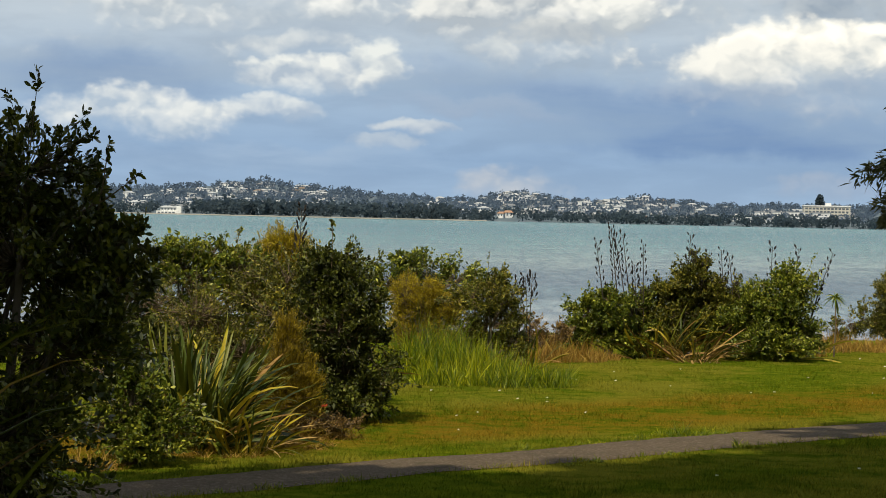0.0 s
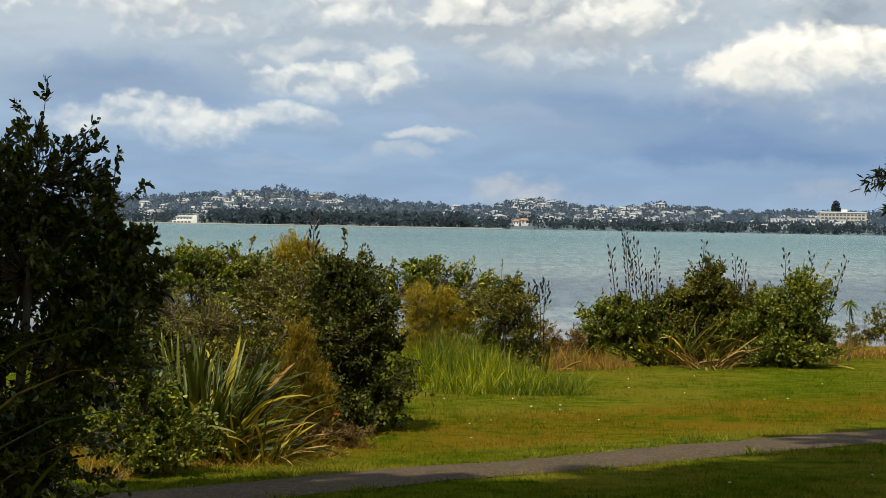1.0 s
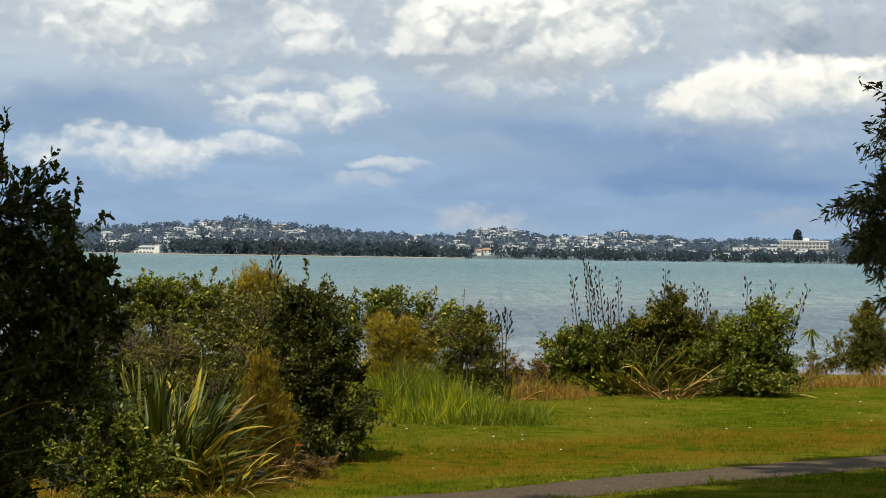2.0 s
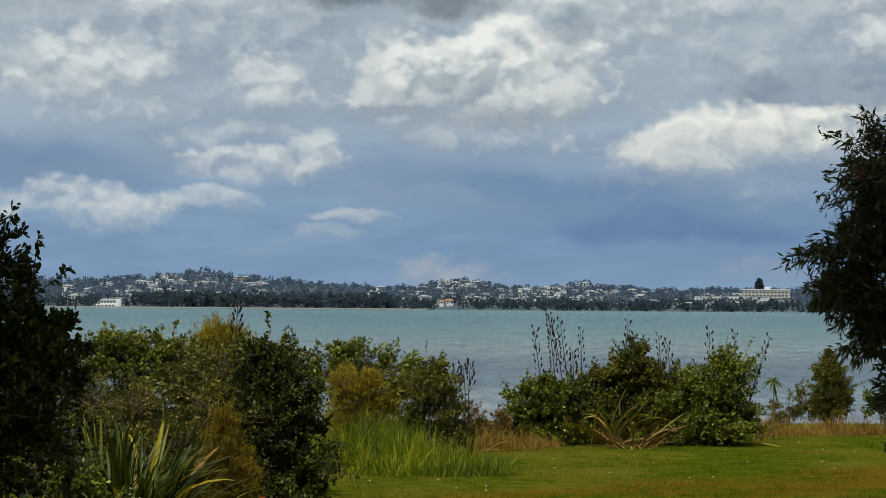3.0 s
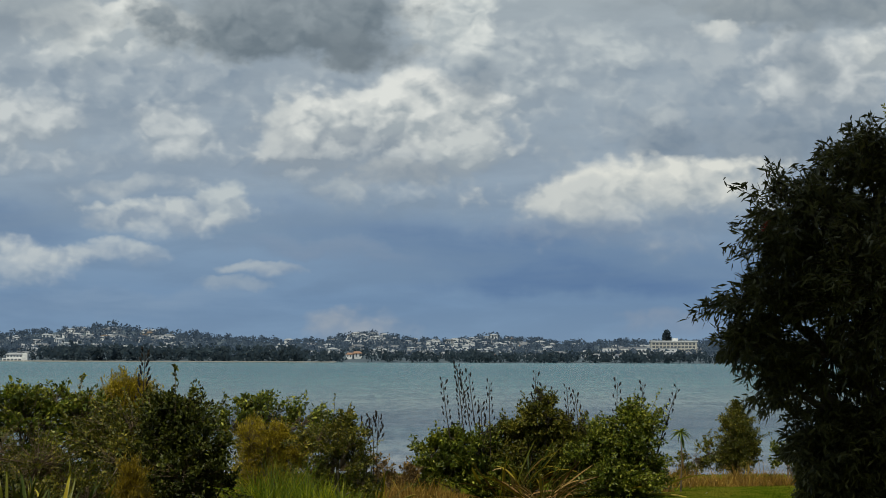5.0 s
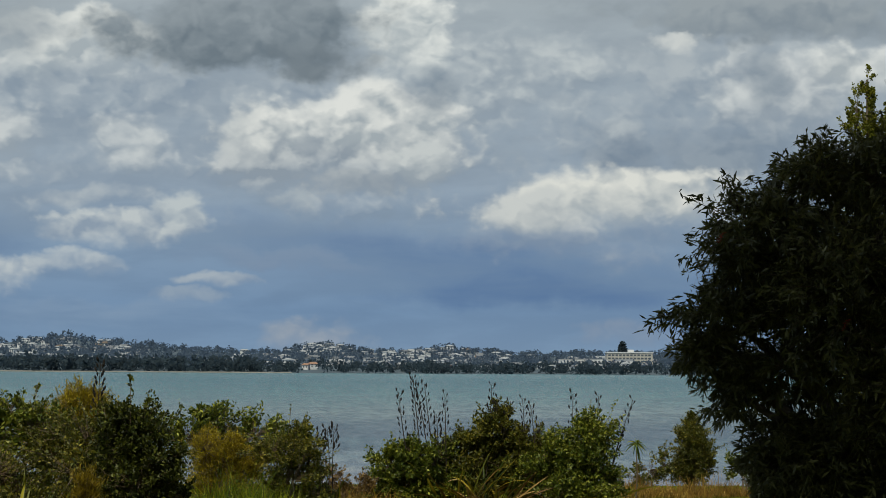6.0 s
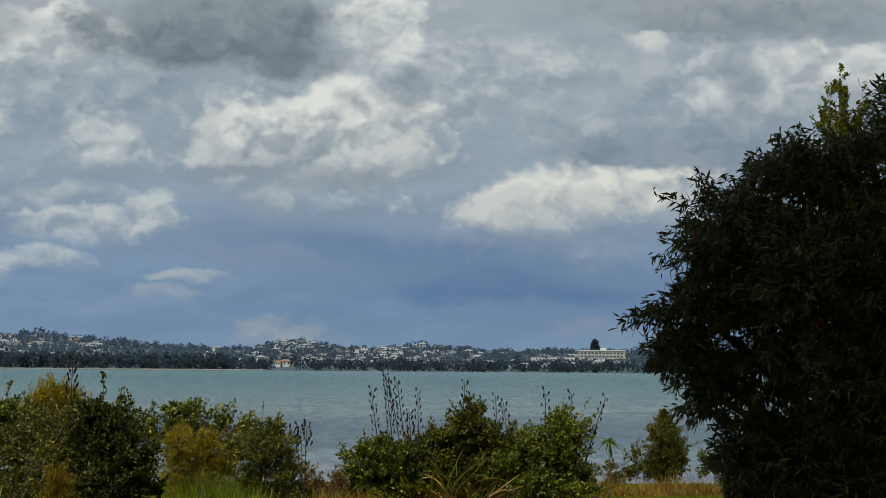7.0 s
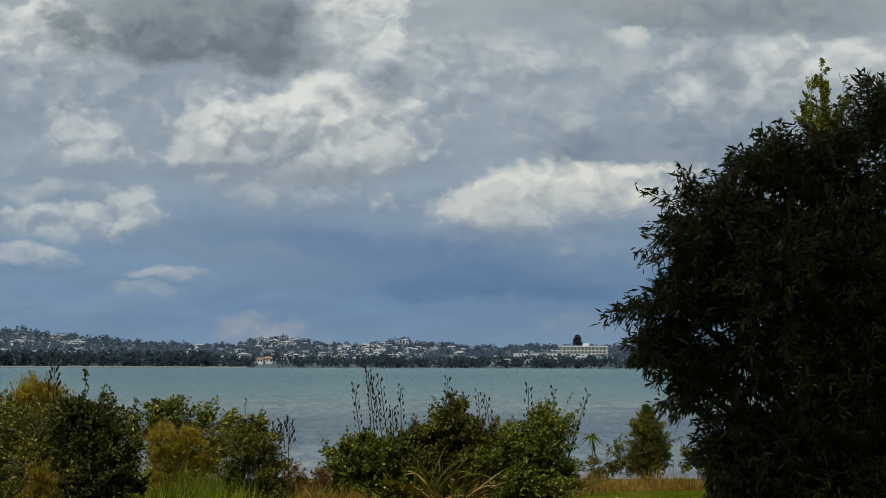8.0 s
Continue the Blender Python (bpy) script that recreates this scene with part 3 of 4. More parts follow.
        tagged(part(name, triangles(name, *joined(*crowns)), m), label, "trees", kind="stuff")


def far_beach():
    """The pale strip of sand at the foot of the far shore."""
    bm = bmesh.new()
    rows = []
    for i in range(-56, -2):
        x = i * 10.0
        y = shore(x) - 6
        tall = 0.30 + 0.3 * noise.noise((x * 0.03, 0, 5))
        rows.append([bm.verts.new(p) for p in ((x, y, -3.2), (x, y + 0.5, -3 + tall), (x, y + 14, -2.2))])
    for a, b in zip(rows, rows[1:]):
        bm.faces.new((a[0], b[0], b[1], a[1]))
        bm.faces.new((a[1], b[1], b[2], a[2]))
    sand = plain("far_sand", (0.16, 0.16, 0.15), (0.26, 0.25, 0.23), 0.9, 0.05)
    return tagged(part("far_beach", bm, sand), "narrow pale beach below the far trees", "beach", kind="structure")


# ---- houses across the water ----
WALLS = [plain("wall_white", (0.56, 0.58, 0.61), (0.74, 0.76, 0.78), 0.7, 0.4), plain("wall_cream", (0.40, 0.39, 0.36), (0.52, 0.51, 0.47), 0.7, 0.4),
         plain("wall_grey", (0.24, 0.25, 0.27), (0.32, 0.33, 0.35), 0.7, 0.4), plain("wall_brick", (0.36, 0.22, 0.16), (0.44, 0.28, 0.20), 0.8, 0.4)]
ROOFS = [plain("roof_grey", (0.15, 0.165, 0.19), (0.22, 0.235, 0.26), 0.6, 0.4), plain("roof_pale", (0.30, 0.32, 0.35), (0.44, 0.46, 0.49), 0.5, 0.4),
         plain("roof_terracotta", (0.28, 0.17, 0.12), (0.36, 0.22, 0.15), 0.7, 0.4), plain("roof_brown", (0.13, 0.10, 0.08), (0.18, 0.14, 0.11), 0.7, 0.4)]
PANE, PANE_NODES = material("dark_pane")
finish(PANE_NODES, principled(PANE_NODES, (0.10, 0.12, 0.15), 0.2))


def box(x0, y0, z0, x1, y1, z1, bm=None):
    bm = bm or bmesh.new()
    made = bmesh.ops.create_cube(bm, size=1.0, matrix=Matrix.Translation(((x0 + x1) / 2, (y0 + y1) / 2, (z0 + z1) / 2)) @ Matrix.Diagonal((x1 - x0, y1 - y0, z1 - z0, 1)))
    return bm, made


def gable(w, d, z, h, over=0.5, hip=0.0):
    """A pitched roof with eaves; hip draws the ridge's ends in."""
    bm = bmesh.new()
    x, y = w / 2 + over, d / 2 + over
    low = [bm.verts.new(p) for p in ((-x, -y, z), (x, -y, z), (x, y, z), (-x, y, z))]
    eave = [bm.verts.new(p) for p in ((-x, -y, z + 0.2), (x, -y, z + 0.2), (x, y, z + 0.2), (-x, y, z + 0.2))]
    top = [bm.verts.new((-x + hip, 0, z + h)), bm.verts.new((x - hip, 0, z + h))]
    bm.faces.new(low[::-1])
    for i in range(4):
        bm.faces.new((low[i], low[(i + 1) % 4], eave[(i + 1) % 4], eave[i]))
    bm.faces.new((eave[0], eave[1], top[1], top[0]))
    bm.faces.new((eave[2], eave[3], top[0], top[1]))
    bm.faces.new((eave[1], eave[2], top[1]))
    bm.faces.new((eave[3], eave[0], top[0]))
    return bm


def house(w, d, h, roof_h, wall, roof, label, hip=0.0, storeys=1, group="houses across the harbour"):
    ob = thing("house", (0, 0, 0), label, "house", group)
    part("wall", box(-w / 2, -d / 2, -2.5, w / 2, d / 2, h)[0], wall, ob)
    part("roof", gable(w, d, h, roof_h, 0.6, hip), roof, ob)
    for s in range(storeys):
        for k in range(2):
            x = (-0.25 + 0.5 * k) * w
            z = h / storeys * s + 0.9
            part("window", box(x - w * 0.08, -d / 2 - 0.05, z, x + w * 0.08, -d / 2 + 0.1, z + 1.4)[0], PANE, ob)
    return ob


def suburb():
    rng = random.Random(21)
    kinds = [house(9, 7, 2.9, 1.9, WALLS[0], ROOFS[0], "white weatherboard house with a grey pitched roof"),
             house(7.5, 6.5, 4.6, 1.5, WALLS[0], ROOFS[1], "two-storey white house with a pale metal roof", 2.0, 2),
             house(10, 7, 2.8, 2.2, WALLS[1], ROOFS[2], "cream house with a terracotta tiled roof", 3.0),
             house(8.5, 7, 2.8, 1.8, WALLS[2], ROOFS[1], "grey house with a pale metal roof"),
             house(11, 6, 4.4, 0.8, WALLS[0], ROOFS[1], "long white flat-roofed house on the hillside", 0.5, 2),
             house(9, 7, 2.9, 2.0, WALLS[1], ROOFS[3], "cream house with a brown roof among trees", 3.0),
             house(9, 7, 2.9, 2.0, WALLS[3], ROOFS[0], "brick house with a grey roof among trees", 3.0)]
    used, spots = set(), []
    for _ in range(280):
        spread = rng.random()
        if spread < 0.30:     # thick on the two hills
            u, y = rng.gauss(*rng.choice(((-470, 80), (-440, 70), (-10, 45), (190, 45)))), rng.uniform(2550, 2960)
        elif spread < 0.85:
            u, y = rng.uniform(-720, 690), rng.uniform(2200, 2800)
        else:
            u, y = rng.uniform(-720, 690), rng.uniform(2085, 2180)
        if -330 < u < -180 and rng.random() < 0.75:
            continue
        spots.append((u / 4600 * y, y))
    for x, y in spots:
        k = rng.choices(range(7), (6, 8, 0.12, 3, 5, 0.8, 0.3))[0]
        m = pose(x, y, hill(x, y) + rng.uniform(-1.6, 1.2), 0, 0, rng.uniform(-60, 60))
        if k in used:
            copy_thing(kinds[k], m)
        else:
            kinds[k].matrix_basis = m
            used.add(k)
    for k in set(range(7)) - used:
        kinds[k].matrix_basis = pose(900 + 40 * k, 2300, hill(900 + 40 * k, 2300) + 1)


def boat_club():
    """The white waterside building with terraces and a stair tower."""
    x, y = -277, 2010
    ob = thing("boat_club", (x, y, -2.9), "white waterside clubhouse with terraces and a stair tower", "building")
    ob.scale = (0.95, 0.95, 0.8)
    part("wall", box(-10, -5, -2, 10, 5, 3.2)[0], WALLS[0], ob)
    part("upper_wall", box(-7, -3, 3.3, 10, 5, 6.4)[0], WALLS[0], ob)
    top = gable(17, 8, 6.4, 1.8, 0.8, 3.0)
    bmesh.ops.translate(top, verts=top.verts[:], vec=(1.5, 1, 0))
    part("roof", top, ROOFS[1], ob)
    part("tower", box(6.5, -6, -2, 10.5, -2.5, 8.2)[0], WALLS[0], ob)
    for k in range(5):
        part("window", box(-9 + 3.0 * k, -5.08, 0.6, -7 + 3.0 * k, -4.9, 2.2)[0], PANE, ob)
        part("window", box(-6.2 + 2.5 * k, -3.08, 4.2, -4.6 + 2.5 * k, -2.9, 5.6)[0], PANE, ob)
    part("terrace", box(-14, -7, -2, 11, -5.1, 0.0)[0], WALLS[2], ob)


def orange_house():
    x, y = -16.5, 2045
    ob = house(8, 6, 3.8, 2.2, WALLS[0], ROOFS[2], "white two-storey house with an orange tiled roof by the shore", 1.5, 2, "")
    ob.matrix_basis = pose(x + 2, y, 0.8, 0, 0, 20) @ Matrix.Scale(0.8, 4)
    wing = house(4.5, 5, 2.8, 1.6, WALLS[0], ROOFS[2], "white house wing with an orange tiled roof", 1.0, 1, "")
    wing.matrix_basis = pose(x - 3.5, y - 3, 0.2, 0, 0, -15)


def long_block():
    """The long pale institutional block, with rows of windows."""
    x, y = 273, 2380
    z = hill(x, y) + 3
    ob = thing("office_block", (x, y, z), "long pale flat-roofed block with rows of windows", "building")
    part("wall", box(-21, -7, -4, 21, 7, 9.2)[0], WALLS[1], ob)
    part("roof", box(-21.6, -7.6, 9.2, 21.6, 7.6, 10.2)[0], WALLS[0], ob)
    part("lift_house", box(-1, -3, 10.2, 4, 3, 12.4)[0], WALLS[0], ob)
    for row in range(3):
        for k in range(12):
            part("window", box(-20 + 3.35 * k, -7.08, 0.6 + 2.9 * row, -17.6 + 3.35 * k, -6.9, 2.2 + 2.9 * row)[0], PANE, ob)
    for k, (dx, w) in enumerate(((228, 18), (252, 14), (202, 12), (214, 9))):
        low = thing("low_block", (dx, 2230 + 6 * k, hill(dx, 2230) + 2), "low white terrace of flats below the block", "building", "low white terraces")
        part("wall", box(-w / 2, -5, -3, w / 2, 5, 5.0)[0], WALLS[0], low)
        part("roof", box(-w / 2 - 0.4, -5.4, 5.0, w / 2 + 0.4, 5.4, 5.7)[0], ROOFS[1], low)
        for j in range(int(w / 3)):
            part("window", box(-w / 2 + 0.6 + 3 * j, -5.08, 0.8, -w / 2 + 2.4 + 3 * j, -4.9, 3.8)[0], PANE, low)
    tower = thing("round_tree", (0, 0, 0), "tall dark dense tree standing over the roofs", "tree")
    rng = np.random.default_rng(5)
    d = sphere_ways(rng, 900, 0) * rng.random((900, 1)) ** 0.35
    tx, ty = 287, 2560
    tower.location = (tx, ty, hill(tx, ty))
    p = np.array([0, 0, 11.0]) + d * np.array([4.2, 4.2, 11.0])
    v, f = blades(rng, p, sphere_ways(rng, 900, 0.4), 1.8, 1.6, (0.7, 1.0, 0), 0.2)
    # shares the shore belt's leaves, haze blue included
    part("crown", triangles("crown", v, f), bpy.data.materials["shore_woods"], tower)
    part("trunk", triangles("trunk", *tube([(0, 0, -1), (0, 0, 6)], [0.6, 0.4])), BARK, tower)


ground()
gravel_path()
harbour()
far_land()
far_woods()
far_beach()
suburb()
boat_club()
orange_house()
long_block()

# ---- shrubs and trees by the lawn ----


def left_tree():
    lobes = [(-0.5, 0.3, 2.42, 0.95, 0.85), (0.15, 0.0, 2.72, 0.55, 0.55), (0.62, -0.05, 2.05, 0.40, 0.42), (0.35, -0.1, 1.55, 0.62, 0.55),
             (0.0, -0.2, 0.9, 0.85, 0.65), (-0.8, 0.2, 1.5, 0.95, 0.8), (0.5, 0.1, 2.42, 0.30, 0.25), (-0.9, 0.1, 2.75, 0.5, 0.5), (0.1, 0, 2.1, 0.7, 0.6), (0.84, -0.05, 2.3, 0.24, 0.22), (0.78, 0.0, 1.98, 0.3, 0.3)]
    shrub("evergreen_tree", (-3.5, 17.0, 0.08), lobes, "dense dark evergreen tree with glossy leaves in shade", "tree", GLOSSY, TWIG, 3,
          twigs=110, leaves=26, long=0.062, wide=0.028, trunk=0.05, reach=1.02, stray=0.025)


def sprig(where, tip, label, seed, n=16, long=0.07):
    """A single long shoot that stands out of a crown, with a tuft of leaves."""
    rng = np.random.default_rng(seed)
    ob = thing("shoot", where, label, "shoot")
    a, b = np.zeros(3), np.array(tip)
    part("stem", triangles("stem", *tube([a, (a + b) / 2 + np.array([0, 0, -0.03]), b], [0.007, 0.005, 0.003], 5)), TWIG, ob)
    p = b * (0.55 + 0.45 * rng.random((n, 1)) ** 0.5)
    q = unit(unit(b) * 0.5 + rng.normal(0, 0.7, (n, 3)))
    part("leaf_tuft", triangles("leaf_tuft", *blades(rng, p, q, long * rng.uniform(0.6, 1.1, n), long * 0.4, OVAL, 0.1)), GLOSSY, ob)
    return ob


def right_tree():
    lobes = [(0.1, 0.5, 3.0, 1.4, 1.3), (-1.72, 0.0, 3.68, 0.66, 0.52), (-2.02, 0.0, 3.05, 0.50, 0.30), (-2.17, 0.0, 2.72, 0.38, 0.20), (-1.5, 0.0, 2.6, 0.62, 0.42), (-1.0, -0.3, 3.2, 0.95, 0.8),
             (-1.25, 0.0, 4.15, 0.5, 0.42), (-0.75, -0.1, 4.15, 0.6, 0.45), (-0.15, 0.0, 4.4, 0.6, 0.55), (0.6, 0.2, 4.6, 0.9, 0.7), (-1.1, 0.0, 1.95, 0.58, 0.5), (-1.05, 0.1, 1.5, 0.58, 0.35), (0.3, -0.3, 1.9, 0.95, 0.65),
             (-0.2, -0.4, 2.6, 1.0, 0.8), (1.6, 0.3, 3.2, 1.4, 1.5), (1.2, 0.1, 1.8, 1.0, 0.9), (1.0, -0.2, 3.9, 0.95, 0.7), (-0.5, -0.2, 1.5, 0.75, 0.4), (0.5, 0.0, 1.3, 0.85, 0.5), (-1.9, 0.0, 2.4, 0.35, 0.25), (-1.3, 0.0, 1.95, 0.44, 0.5), (-1.27, 0.1, 1.45, 0.44, 0.3), (-0.9, -0.2, 1.2, 0.6, 0.35), (-0.6, 0.1, 2.1, 0.85, 0.6), (-1.2, 0.1, 3.3, 0.7, 0.6), (-0.4, 0.2, 3.6, 0.8, 0.6), (0.2, 0.1, 2.2, 0.9, 0.7), (-1.5, 0.0, 1.72, 0.42, 0.42), (-1.42, 0.0, 1.3, 0.42, 0.32), (-1.75, 0.0, 3.4, 0.5, 0.4), (-1.62, 0.0, 1.95, 0.36, 0.36)]
    ob = shrub("bottlebrush_tree", (5.2, 21.0, 0.0), lobes, "broad dark bottlebrush tree with narrow leaves", "tree", WILLOWY, TWIG, 8,
               twigs=125, leaves=30, long=0.092, wide=0.021, shape=DIAMOND, droop=0.2, rise=-0.1, trunk=0.09, hang=0.12, reach=1.04, out=0.5, stray=0.015, tuft=4)
    rng = np.random.default_rng(2)
    for x, z in ((-2.18, 3.58), (-0.2, 3.1), (-1.2, 2.9)):
        n = 90
        s = rng.random((n, 1))
        a = rng.random((n, 1)) * 2 * math.pi
        axis = np.array([0.05, -0.02, 0.09])
        p = np.array([x, -0.75, z]) + axis * s
        q = unit(np.concatenate([np.cos(a), np.sin(a), 0.2 + 0 * a], axis=1))
        part("flower", triangles("flower", *blades(rng, p, q, 0.03, 0.004, NEEDLES)), RED, ob, "red bottlebrush flower spike")


def poplar():
    rng = random.Random(6)
    lobes = [(0.0, 0.0, 1.5 + 0.62 * i, max(0.35, 0.95 - 0.05 * i) * (0.9 + 0.2 * rng.random()), 0.7) for i in range(12)]
    lobes += [(0.45, 0, 8.4, 0.34, 0.6), (-0.35, 0, 8.4, 0.34, 0.65), (0.0, 0.0, 9.0, 0.34, 0.6), (0.0, 0.0, 9.65, 0.18, 0.45), (0.52, 0, 9.1, 0.17, 0.45), (-0.25, 0, 9.0, 0.22, 0.5), (0.1, 0, 8.4, 0.5, 0.6)]
    shrub("poplar_tree", (12.45, 60.0, -0.3), lobes, "slender poplar tree with bright yellow-green leaves", "tree", POPLAR, TWIG, 9,
          twigs=85, leaves=20, long=0.06, wide=0.05, shape=DIAMOND, trunk=0.08, rise=0.4)


def bank_shrubs():
    """The thicket beside the path, and the plants along the edge of the bank."""
    shrub("leafy_shrub", (-3.98, 26.0, 0), [(0, 0, 0.55, 0.5, 0.52), (-0.25, 0.1, 0.35, 0.5, 0.4), (0.25, 0.05, 0.36, 0.46, 0.36), (0.05, 0, 0.92, 0.28, 0.24), (-0.3, 0.2, 0.9, 0.35, 0.3), (0.1, -0.1, 0.25, 0.45, 0.25)],
          "low shrub with bright green oval leaves beside the flax", "shrub", FRESH, TWIG, 21, twigs=120, leaves=24, long=0.055, wide=0.028, out=0.45)
    shrub("dark_shrub", (-2.25, 32.0, 0), [(0, 0, 0.5, 0.66, 0.5), (-0.1, 0.1, 1.1, 0.66, 0.55), (-0.1, 0.2, 1.7, 0.48, 0.46), (0.3, 0, 0.36, 0.45, 0.36), (-0.4, 0.3, 1.55, 0.45, 0.45),
          (0.2, 0.1, 1.4, 0.38, 0.38), (-0.35, 0, 0.6, 0.55, 0.55), (0.36, 0.1, 0.95, 0.3, 0.32), (0.0, -0.2, 0.22, 0.65, 0.22), (-0.3, 0.2, 1.95, 0.26, 0.22)],
          "tall dark green shrub with small leaves at the lawn's edge", "shrub", DARK, TWIG, 22, twigs=150, leaves=24, long=0.062, wide=0.032, shape=DIAMOND, out=0.5)
    shrub("feathery_shrub", (-2.74, 29.4, 0.08), [(0, 0, 0.38, 0.36, 0.32), (0.02, 0, 0.70, 0.32, 0.36), (-0.02, 0, 1.05, 0.2, 0.3), (0.14, 0, 0.5, 0.27, 0.28), (-0.17, 0, 0.5, 0.27, 0.28)],
          "small feathery olive-brown shrub with needle leaves", "shrub", NEEDLE, TWIG, 23, twigs=660, leaves=34, long=0.075, wide=0.007, shape=DIAMOND, rise=1.6, out=0.2, tuft=4)
    shrub("dead_brush", (-2.42, 29.5, 0), [(0, 0, 0.16, 0.34, 0.16), (0.28, 0.1, 0.12, 0.28, 0.13), (-0.25, -0.2, 0.12, 0.3, 0.12)],
          "heap of dead brown brush and leaf litter under the shrubs", "brush", RUSSET, DRY_WOOD, 40, twigs=260, leaves=12, long=0.05, wide=0.014, shape=DIAMOND, out=0.3, trunk=0.012)
    shrub("twiggy_shrub", (-4.45, 33.0, 0), [(0.2, 0, 1.2, 0.5, 0.42), (-0.4, 0, 1.3, 0.55, 0.42), (-0.1, 0, 0.7, 0.7, 0.5), (0.55, 0.1, 0.95, 0.4, 0.4)],
          "straggly grey-brown shrub of bare twigs and few leaves", "shrub", OLIVE, DRY_WOOD, 24, twigs=190, leaves=11, long=0.05, wide=0.014, rise=0.6)
    shrub("thicket_shrub", (-4.75, 35.5, 0), [(0.0, 0, 1.6, 0.75, 0.52), (0.75, 0, 1.65, 0.6, 0.45), (-0.8, 0.1, 1.5, 0.7, 0.55), (0.2, 0.1, 0.9, 1.0, 0.7), (0.4, 0, 1.95, 0.34, 0.25), (-1.3, 0, 1.2, 0.8, 0.8), (-0.1, 0, 2.0, 0.35, 0.2)],
          "dense green coastal shrub behind the flax", "shrub", FRESH, TWIG, 25, twigs=120, leaves=22, long=0.07, wide=0.03, shape=DIAMOND, out=0.5)
    shrub("speckled_shrub", (-3.1, 34.6, 0), [(-0.1, 0, 1.55, 0.66, 0.5), (0.45, 0, 1.72, 0.5, 0.4), (-0.5, 0.1, 1.35, 0.55, 0.45), (0.1, -0.2, 0.85, 0.8, 0.6), (0.5, -0.1, 1.1, 0.6, 0.6), (0.2, 0, 1.95, 0.35, 0.22)],
          "yellow-green speckled shrub in the thicket", "shrub", OLIVE, TWIG, 26, twigs=140, leaves=24, long=0.055, wide=0.028, shape=DIAMOND, out=0.5)
    shrub("thicket_shrub", (-3.55, 32.4, 0), [(0, 0, 0.75, 0.6, 0.55), (0.6, 0, 0.8, 0.55, 0.6), (-0.6, 0, 0.6, 0.6, 0.5), (0.4, 0, 1.25, 0.42, 0.35)],
          "green shrub filling the middle of the thicket", "shrub", OLIVE, TWIG, 38, twigs=120, leaves=22, long=0.055, wide=0.026, shape=DIAMOND, out=0.5)
    shrub("thicket_shrub", (-4.75, 29.5, 0), [(0, 0, 0.7, 0.6, 0.6), (0.4, 0, 0.95, 0.5, 0.5), (-0.5, 0, 1.1, 0.6, 0.6), (0.15, 0, 1.45, 0.4, 0.35)],
          "dark green shrub at the back of the flax", "shrub", DARK, TWIG, 39, twigs=120, leaves=22, long=0.06, wide=0.028, shape=DIAMOND, out=0.5)
    shrub("golden_bush", (-3.95, 40.0, 0), [(0.1, 0, 1.72, 0.58, 0.5), (-0.45, 0, 1.5, 0.6, 0.5), (0.35, 0, 1.6, 0.46, 0.45), (0.15, 0, 2.05, 0.36, 0.24), (0, 0, 1.0, 0.7, 0.6)],
          "brownish gold fine-leaved bush standing above the thicket", "shrub", GOLD, TWIG, 27, twigs=300, leaves=26, long=0.075, wide=0.011, shape=DIAMOND, rise=1.0, out=0.45)
    shrub("coastal_shrub", (-1.65, 46.0, 0), [(-0.35, 0, 1.45, 0.55, 0.45), (0.3, 0, 1.35, 0.55, 0.42), (-0.1, 0.2, 0.8, 0.9, 0.6), (0.85, 0, 1.15, 0.55, 0.45), (-0.5, 0, 1.8, 0.3, 0.22), (-0.9, 0, 1.3, 0.6, 0.5)],
          "open green coastal shrub above the shore", "shrub", FRESH, TWIG, 28, twigs=95, leaves=18, long=0.08, wide=0.035, shape=DIAMOND, out=0.55)
    shrub("gold_bush", (-1.75, 44.0, 0), [(0, 0, 0.95, 0.5, 0.42), (0.3, 0, 0.85, 0.42, 0.38), (-0.35, 0, 1.15, 0.36, 0.38), (-0.15, 0, 0.5, 0.6, 0.4), (0.1, 0, 1.25, 0.3, 0.25)],
          "rounded bush of bright golden-brown fine foliage", "shrub", GOLD, TWIG, 29, twigs=300, leaves=24, long=0.07, wide=0.011, shape=DIAMOND, rise=0.8, out=0.45)
    shrub("mixed_shrub", (-0.62, 43.0, 0), [(0, 0, 0.7, 0.62, 0.55), (0.25, 0, 1.15, 0.4, 0.42), (-0.35, 0, 1.15, 0.46, 0.42), (0.4, 0, 0.45, 0.46, 0.42), (-0.45, 0, 0.45, 0.5, 0.42), (0.1, 0.1, 1.45, 0.28, 0.26)],
          "olive green shrub with pale speckled leaves", "shrub", OLIVE, TWIG, 30, twigs=130, leaves=20, long=0.065, wide=0.028, shape=DIAMOND, out=0.5)
    shrub("low_shrub", (0.35, 47.0, 0), [(-0.2, 0, 0.55, 0.32, 0.28), (0.25, 0, 0.4, 0.32, 0.28), (0.0, 0, 0.25, 0.45, 0.25), (-0.5, 0, 0.5, 0.35, 0.35)],
          "low straggling reddish-green shrub on the bank", "shrub", RUSSET, DRY_WOOD, 31, twigs=90, leaves=16, long=0.065, wide=0.028, shape=DIAMOND)
    # the clump with the flax in front of the water
    shrub("clump_shrub", (1.5, 48.0, 0), [(0, 0, 0.5, 0.6, 0.48), (-0.4, 0, 0.78, 0.42, 0.36), (0.35, 0, 0.85, 0.5, 0.4), (0.0, 0.1, 1.0, 0.4, 0.28), (-0.42, 0, 0.3, 0.4, 0.3), (0.4, 0, 0.36, 0.6, 0.36)],
          "rounded green shrub in the clump by the water", "shrub", FRESH, TWIG, 32, twigs=190, tuft=11, leaves=24, long=0.072, wide=0.034, shape=DIAMOND, out=0.5)
